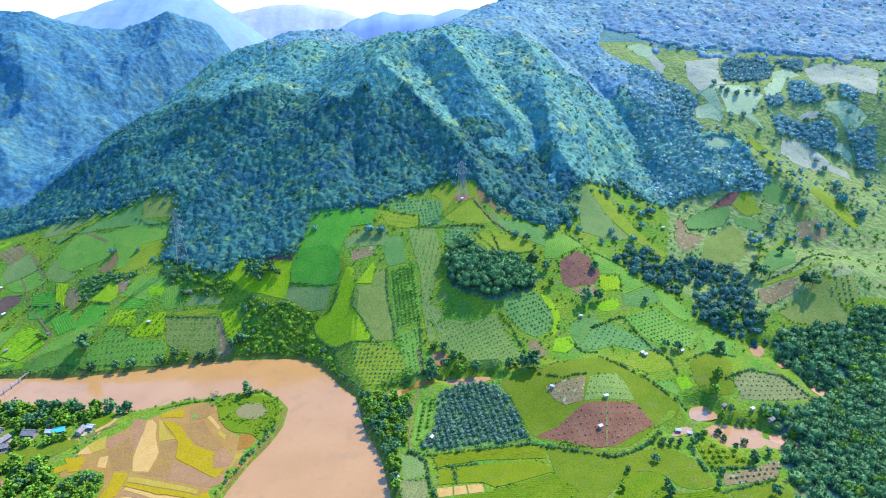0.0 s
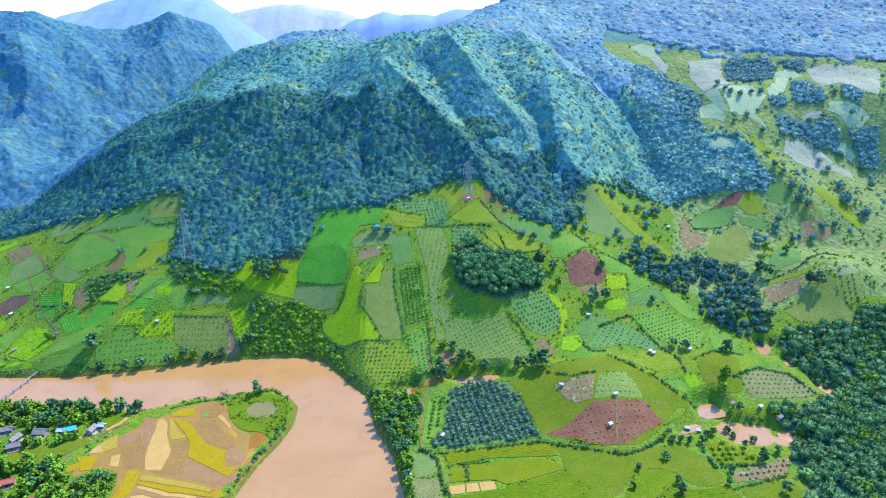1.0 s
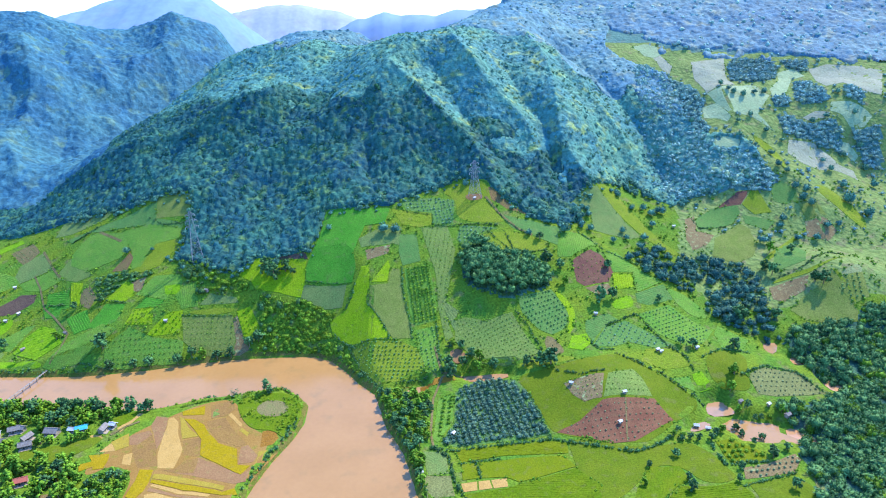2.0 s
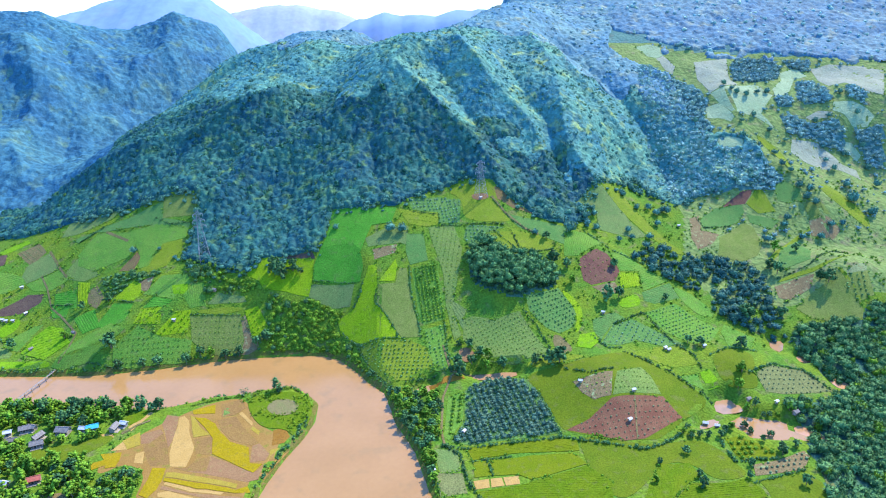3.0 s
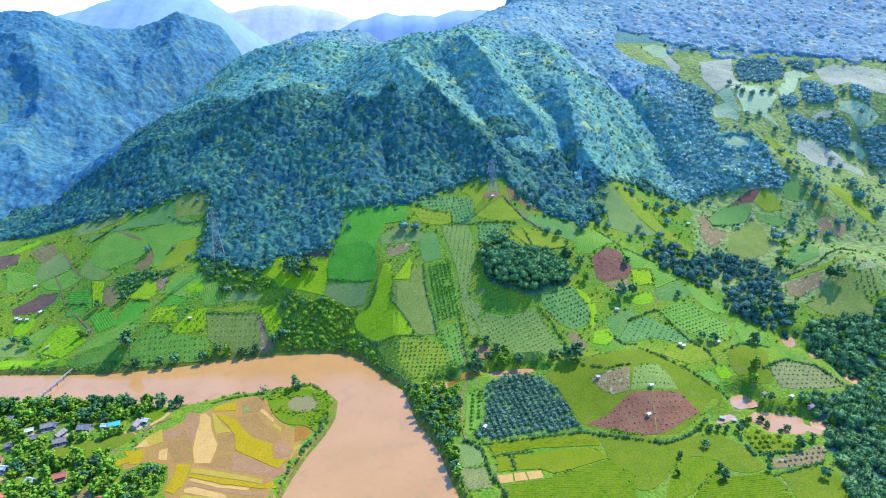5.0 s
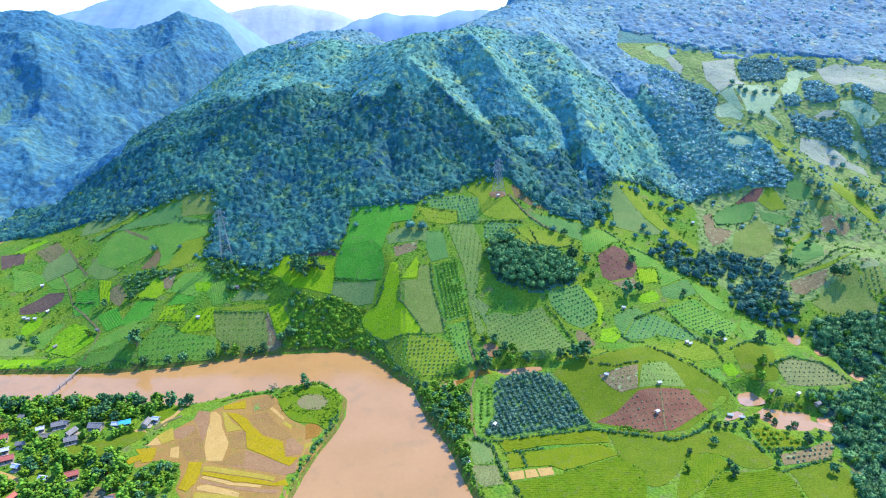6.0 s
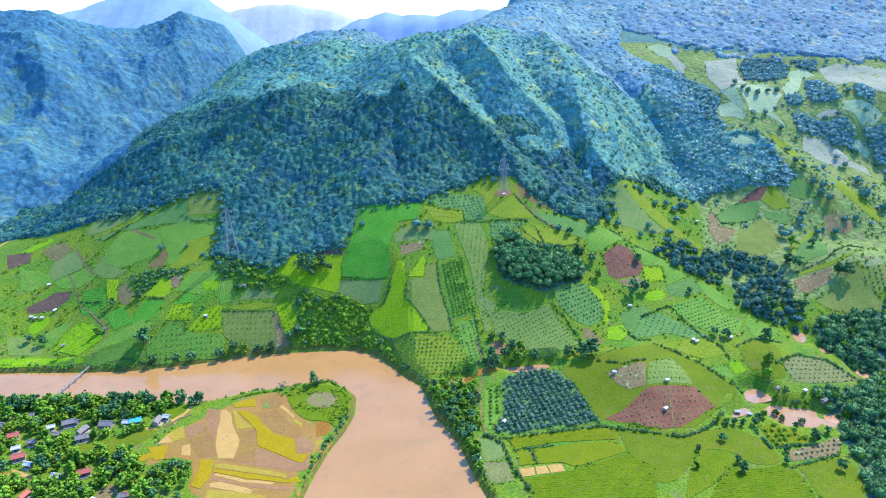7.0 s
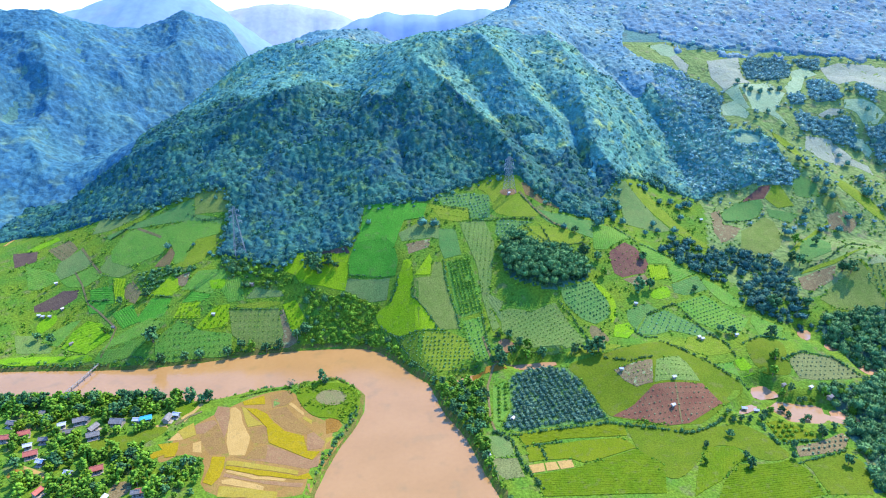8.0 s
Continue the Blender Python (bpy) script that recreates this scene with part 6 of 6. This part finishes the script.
# scattered bushes on the untilled slopes
px, py = scatter([(-470, 460), (-250, 455), (-130, 470), (-60, 440), (60, 420), (230, 420), (420, 480), (470, 640), (330, 640), (60, 600), (-120, 580), (-300, 640), (-480, 630)], 4.4, 79, 0.55, 0.42)
ok = clear_of_fields(px, py, 1.0)
grove("bushes", "scattered green bushes on the untilled slopes", crowns(px[ok], py[ok], 0.6, 2.0, 80), COARSE, "leaf", "bushes", 80)
px, py = scatter([(250, 560), (460, 560), (640, 760), (600, 830), (420, 830), (280, 830), (240, 700)], 8.0, 81, 0.6, 0.46)
ok = clear_of_fields(px, py, 1.0)
grove("bushes", "scattered trees and bushes on the far hillside", crowns(px[ok], py[ok], 1.2, 3.6, 82), COARSE, "hill_haze_leaf", "bushes", 82)
# bushes and reeds along the river's edge
p = along(RIVER, 1.9)
p = p[(p[:, 0] > -480) & (p[:, 1] > 270) & (p[:, 1] < 480)]
p = np.concatenate([p, p, p]) + rng.normal(0, 2.0, (3 * len(p), 2))
d = water_reach(p[:, 0], p[:, 1])
p = p[(d > 0.4) & (d < 5) & (value_noise(p[:, 0] / 11, p[:, 1] / 11, 15) > 0.3)]
half = rng.random(len(p)) < 0.45
grove("bushes", "green bushes and reeds along the water's edge", crowns(p[half, 0], p[half, 1], 0.5, 1.7, 85), COARSE, "leaf", "bushes", 85)
grove("bushes", "dark green bushes along the water's edge", crowns(p[~half, 0], p[~half, 1], 0.5, 2.0, 86), COARSE, "dark_leaf", "bushes", 86)
# tufts of tall grass and reeds on the tip of the spit
px, py = scatter([(-176, 400), (-158, 406), (-138, 408), (-124, 398), (-118, 388), (-118, 368), (-130, 352), (-138, 366), (-160, 372), (-172, 384)], 2.4, 83, 0.8, 0.25)
ok = np.hypot((px + 141) / 12, (py - 382) / 9) > 0.75 + 0.4 * rng.random(px.size)
px, py = px[ok], py[ok]
grove("grass", "bright green tall grass on the spit", crowns(px, py, 0.6, 1.5, 84, 0.5), COARSE, "lime_leaf", "grass", 84)


# ---- huts and shelters ----
hut(-419, 516, 2.6, 0, "white")
hut(-415, 515, 2.4, 0, "white")
hut(-409, 515, 2.4, 0, "white")
hut(-401, 522, 2.4, 60, "white")
hut(-418, 551, 2.4, 30, "white")
hut(-338, 483, 2.7, -20, "grey")
hut(-222, 508, 3.3, -20, "grey")
hut(-251, 483, 2.4, 0, "white")
hut(-373, 476, 3.0, 60, "grey")
hut(109, 457, 2.4, -20, "white")
hut(149, 415, 2.4, 15, "white")
hut(72, 375, 2.4, -20, "white")
hut(106, 363, 2.4, 15, "white")
hut(97, 340, 2.4, 30, "white")
hut(214, 359, 3.4, 60, "white")
hut(204, 358, 2.4, 30, "white")
hut(187, 363, 2.8, 30, "grey")
hut(212, 348, 3.8, 30, "grey")
hut(-12, 342, 2.4, 60, "white")
hut(-33, 306, 2.4, 30, "white")
hut(268, 423, 3.3, 0, "grey")
hut(264, 423, 2.7, 15, "grey")
hut(150, 345, 3.1, -20, "white")
hut(155, 339, 2.7, -20, "white")
hut(-56, 554, 2.4, 0, "white")
hut(20, 588, 2.4, 30, "white")
hut(215, 581, 2.4, 0, "white")
hut(177, 417, 2.4, 15, "white")
hut(147, 417, 2.4, 30, "white")


# ---- the power pylons ----
def beam(bm, start, end, r):
    start, end = Vector(start), Vector(end)
    turn = (end - start).to_track_quat("Z", "Y").to_matrix()
    ring = [[bm.verts.new(c + turn @ Vector((sx * r, sy * r, 0))) for sx, sy in ((1, 1), (-1, 1), (-1, -1), (1, -1))] for c in (start, end)]
    for i in range(4):
        bm.faces.new((ring[0][i], ring[0][(i + 1) % 4], ring[1][(i + 1) % 4], ring[1][i]))
    bm.faces.new(ring[0][::-1])
    bm.faces.new(ring[1])


def pylon(x, y, tall, turn, label):
    """A lattice tower: four legs, bracing storey by storey, three pairs of arms with insulators."""
    ob = new("power_pylon")
    half = lambda z: 4.2 * (1 - z / tall) ** 1.15 + 0.75
    levels = [tall * k / 9 for k in range(10)]
    corners = ((1, 1), (-1, 1), (-1, -1), (1, -1))
    for sx, sy in corners:
        bm = bmesh.new()
        for lo, hi in zip(levels, levels[1:]):
            beam(bm, (sx * half(lo), sy * half(lo), lo - (1.5 if lo == 0 else 0)), (sx * half(hi), sy * half(hi), hi), 0.13)
        part("leg", bm, "steel", ob)
    for lo, hi in zip(levels, levels[1:]):
        bm = bmesh.new()
        for (ax, ay), (bx, by) in zip(corners, corners[1:] + corners[:1]):
            a, b = half(lo), half(hi)
            beam(bm, (ax * a, ay * a, lo), (bx * b, by * b, hi), 0.05)
            beam(bm, (bx * a, by * a, lo), (ax * b, ay * b, hi), 0.05)
            beam(bm, (ax * b, ay * b, hi), (bx * b, by * b, hi), 0.05)
        part("bracing", bm, "steel", ob)
    for z, reach in ((0.68, 5.6), (0.8, 5.0), (0.92, 4.2)):
        bm = bmesh.new()
        for s in (-1, 1):
            w = half(z * tall)
            for sy in (-1, 1):
                beam(bm, (s * w, sy * w, z * tall), (s * reach, 0, z * tall + 0.5), 0.1)
                beam(bm, (s * w, sy * w, z * tall + 1.8), (s * reach, 0, z * tall + 0.5), 0.08)
        arm = part("cross_arm", bm, "steel", ob)
        for s in (-1, 1):
            bm = bmesh.new()
            beam(bm, (s * reach, 0, z * tall + 0.4), (s * reach, 0, z * tall - 1.6), 0.16)
            part("insulator", bm, "white", arm)
    ob.matrix_basis = pose(x, y, float(height(x, y)), 0, 0, turn)
    return tagged(ob, label, "pylon", "pylons of the power line")


pylon(-238.5, 542.4, 46.0, 25, "grey steel lattice power pylon at the forest edge")
pylon(20.7, 591.0, 36.0, 25, "grey steel lattice power pylon on a grassy knoll")


# ---- the footbridge ----
def footbridge(start, end, z):
    ob = new("footbridge")
    (ax, ay), (bx, by) = start, end
    n = 14
    for k in range(n):
        bm = bmesh.new()
        p, q = k / n + 0.004, (k + 1) / n
        beam_at = [Vector((ax + (bx - ax) * t, ay + (by - ay) * t, z - 0.6 * math.sin(3.1416 * t))) for t in (p, q)]
        beam(bm, beam_at[0], beam_at[1], 0.5)
        bmesh.ops.scale(bm, vec=(1, 1, 0.25), space=Matrix.Translation((0, 0, -z)), verts=bm.verts)
        part("deck_panel", bm, "concrete", ob)
        if k % 2 == 1 and k < n - 1:
            bm = bmesh.new()
            beam(bm, (beam_at[1].x, beam_at[1].y, -3.5), (beam_at[1].x, beam_at[1].y, beam_at[1].z), 0.22)
            part("pier", bm, "bark", ob)
    dx, dy = by - ay, ax - bx
    s = 0.45 / math.hypot(dx, dy)
    for sign in (-1, 1):
        bm = bmesh.new()
        for k in range(n):
            a, b = [Vector((ax + (bx - ax) * t + sign * dx * s, ay + (by - ay) * t + sign * dy * s, z + 0.9 - 0.6 * math.sin(3.1416 * t))) for t in (k / n, (k + 1) / n)]
            beam(bm, a, b, 0.06)
            beam(bm, (a.x, a.y, a.z - 1.0), a, 0.05)
        part("railing", bm, "steel", ob)
    return tagged(ob, "narrow pale footbridge across the muddy river", "bridge")


footbridge((-346.5, 400.0), (-338.5, 453.0), 3.4)
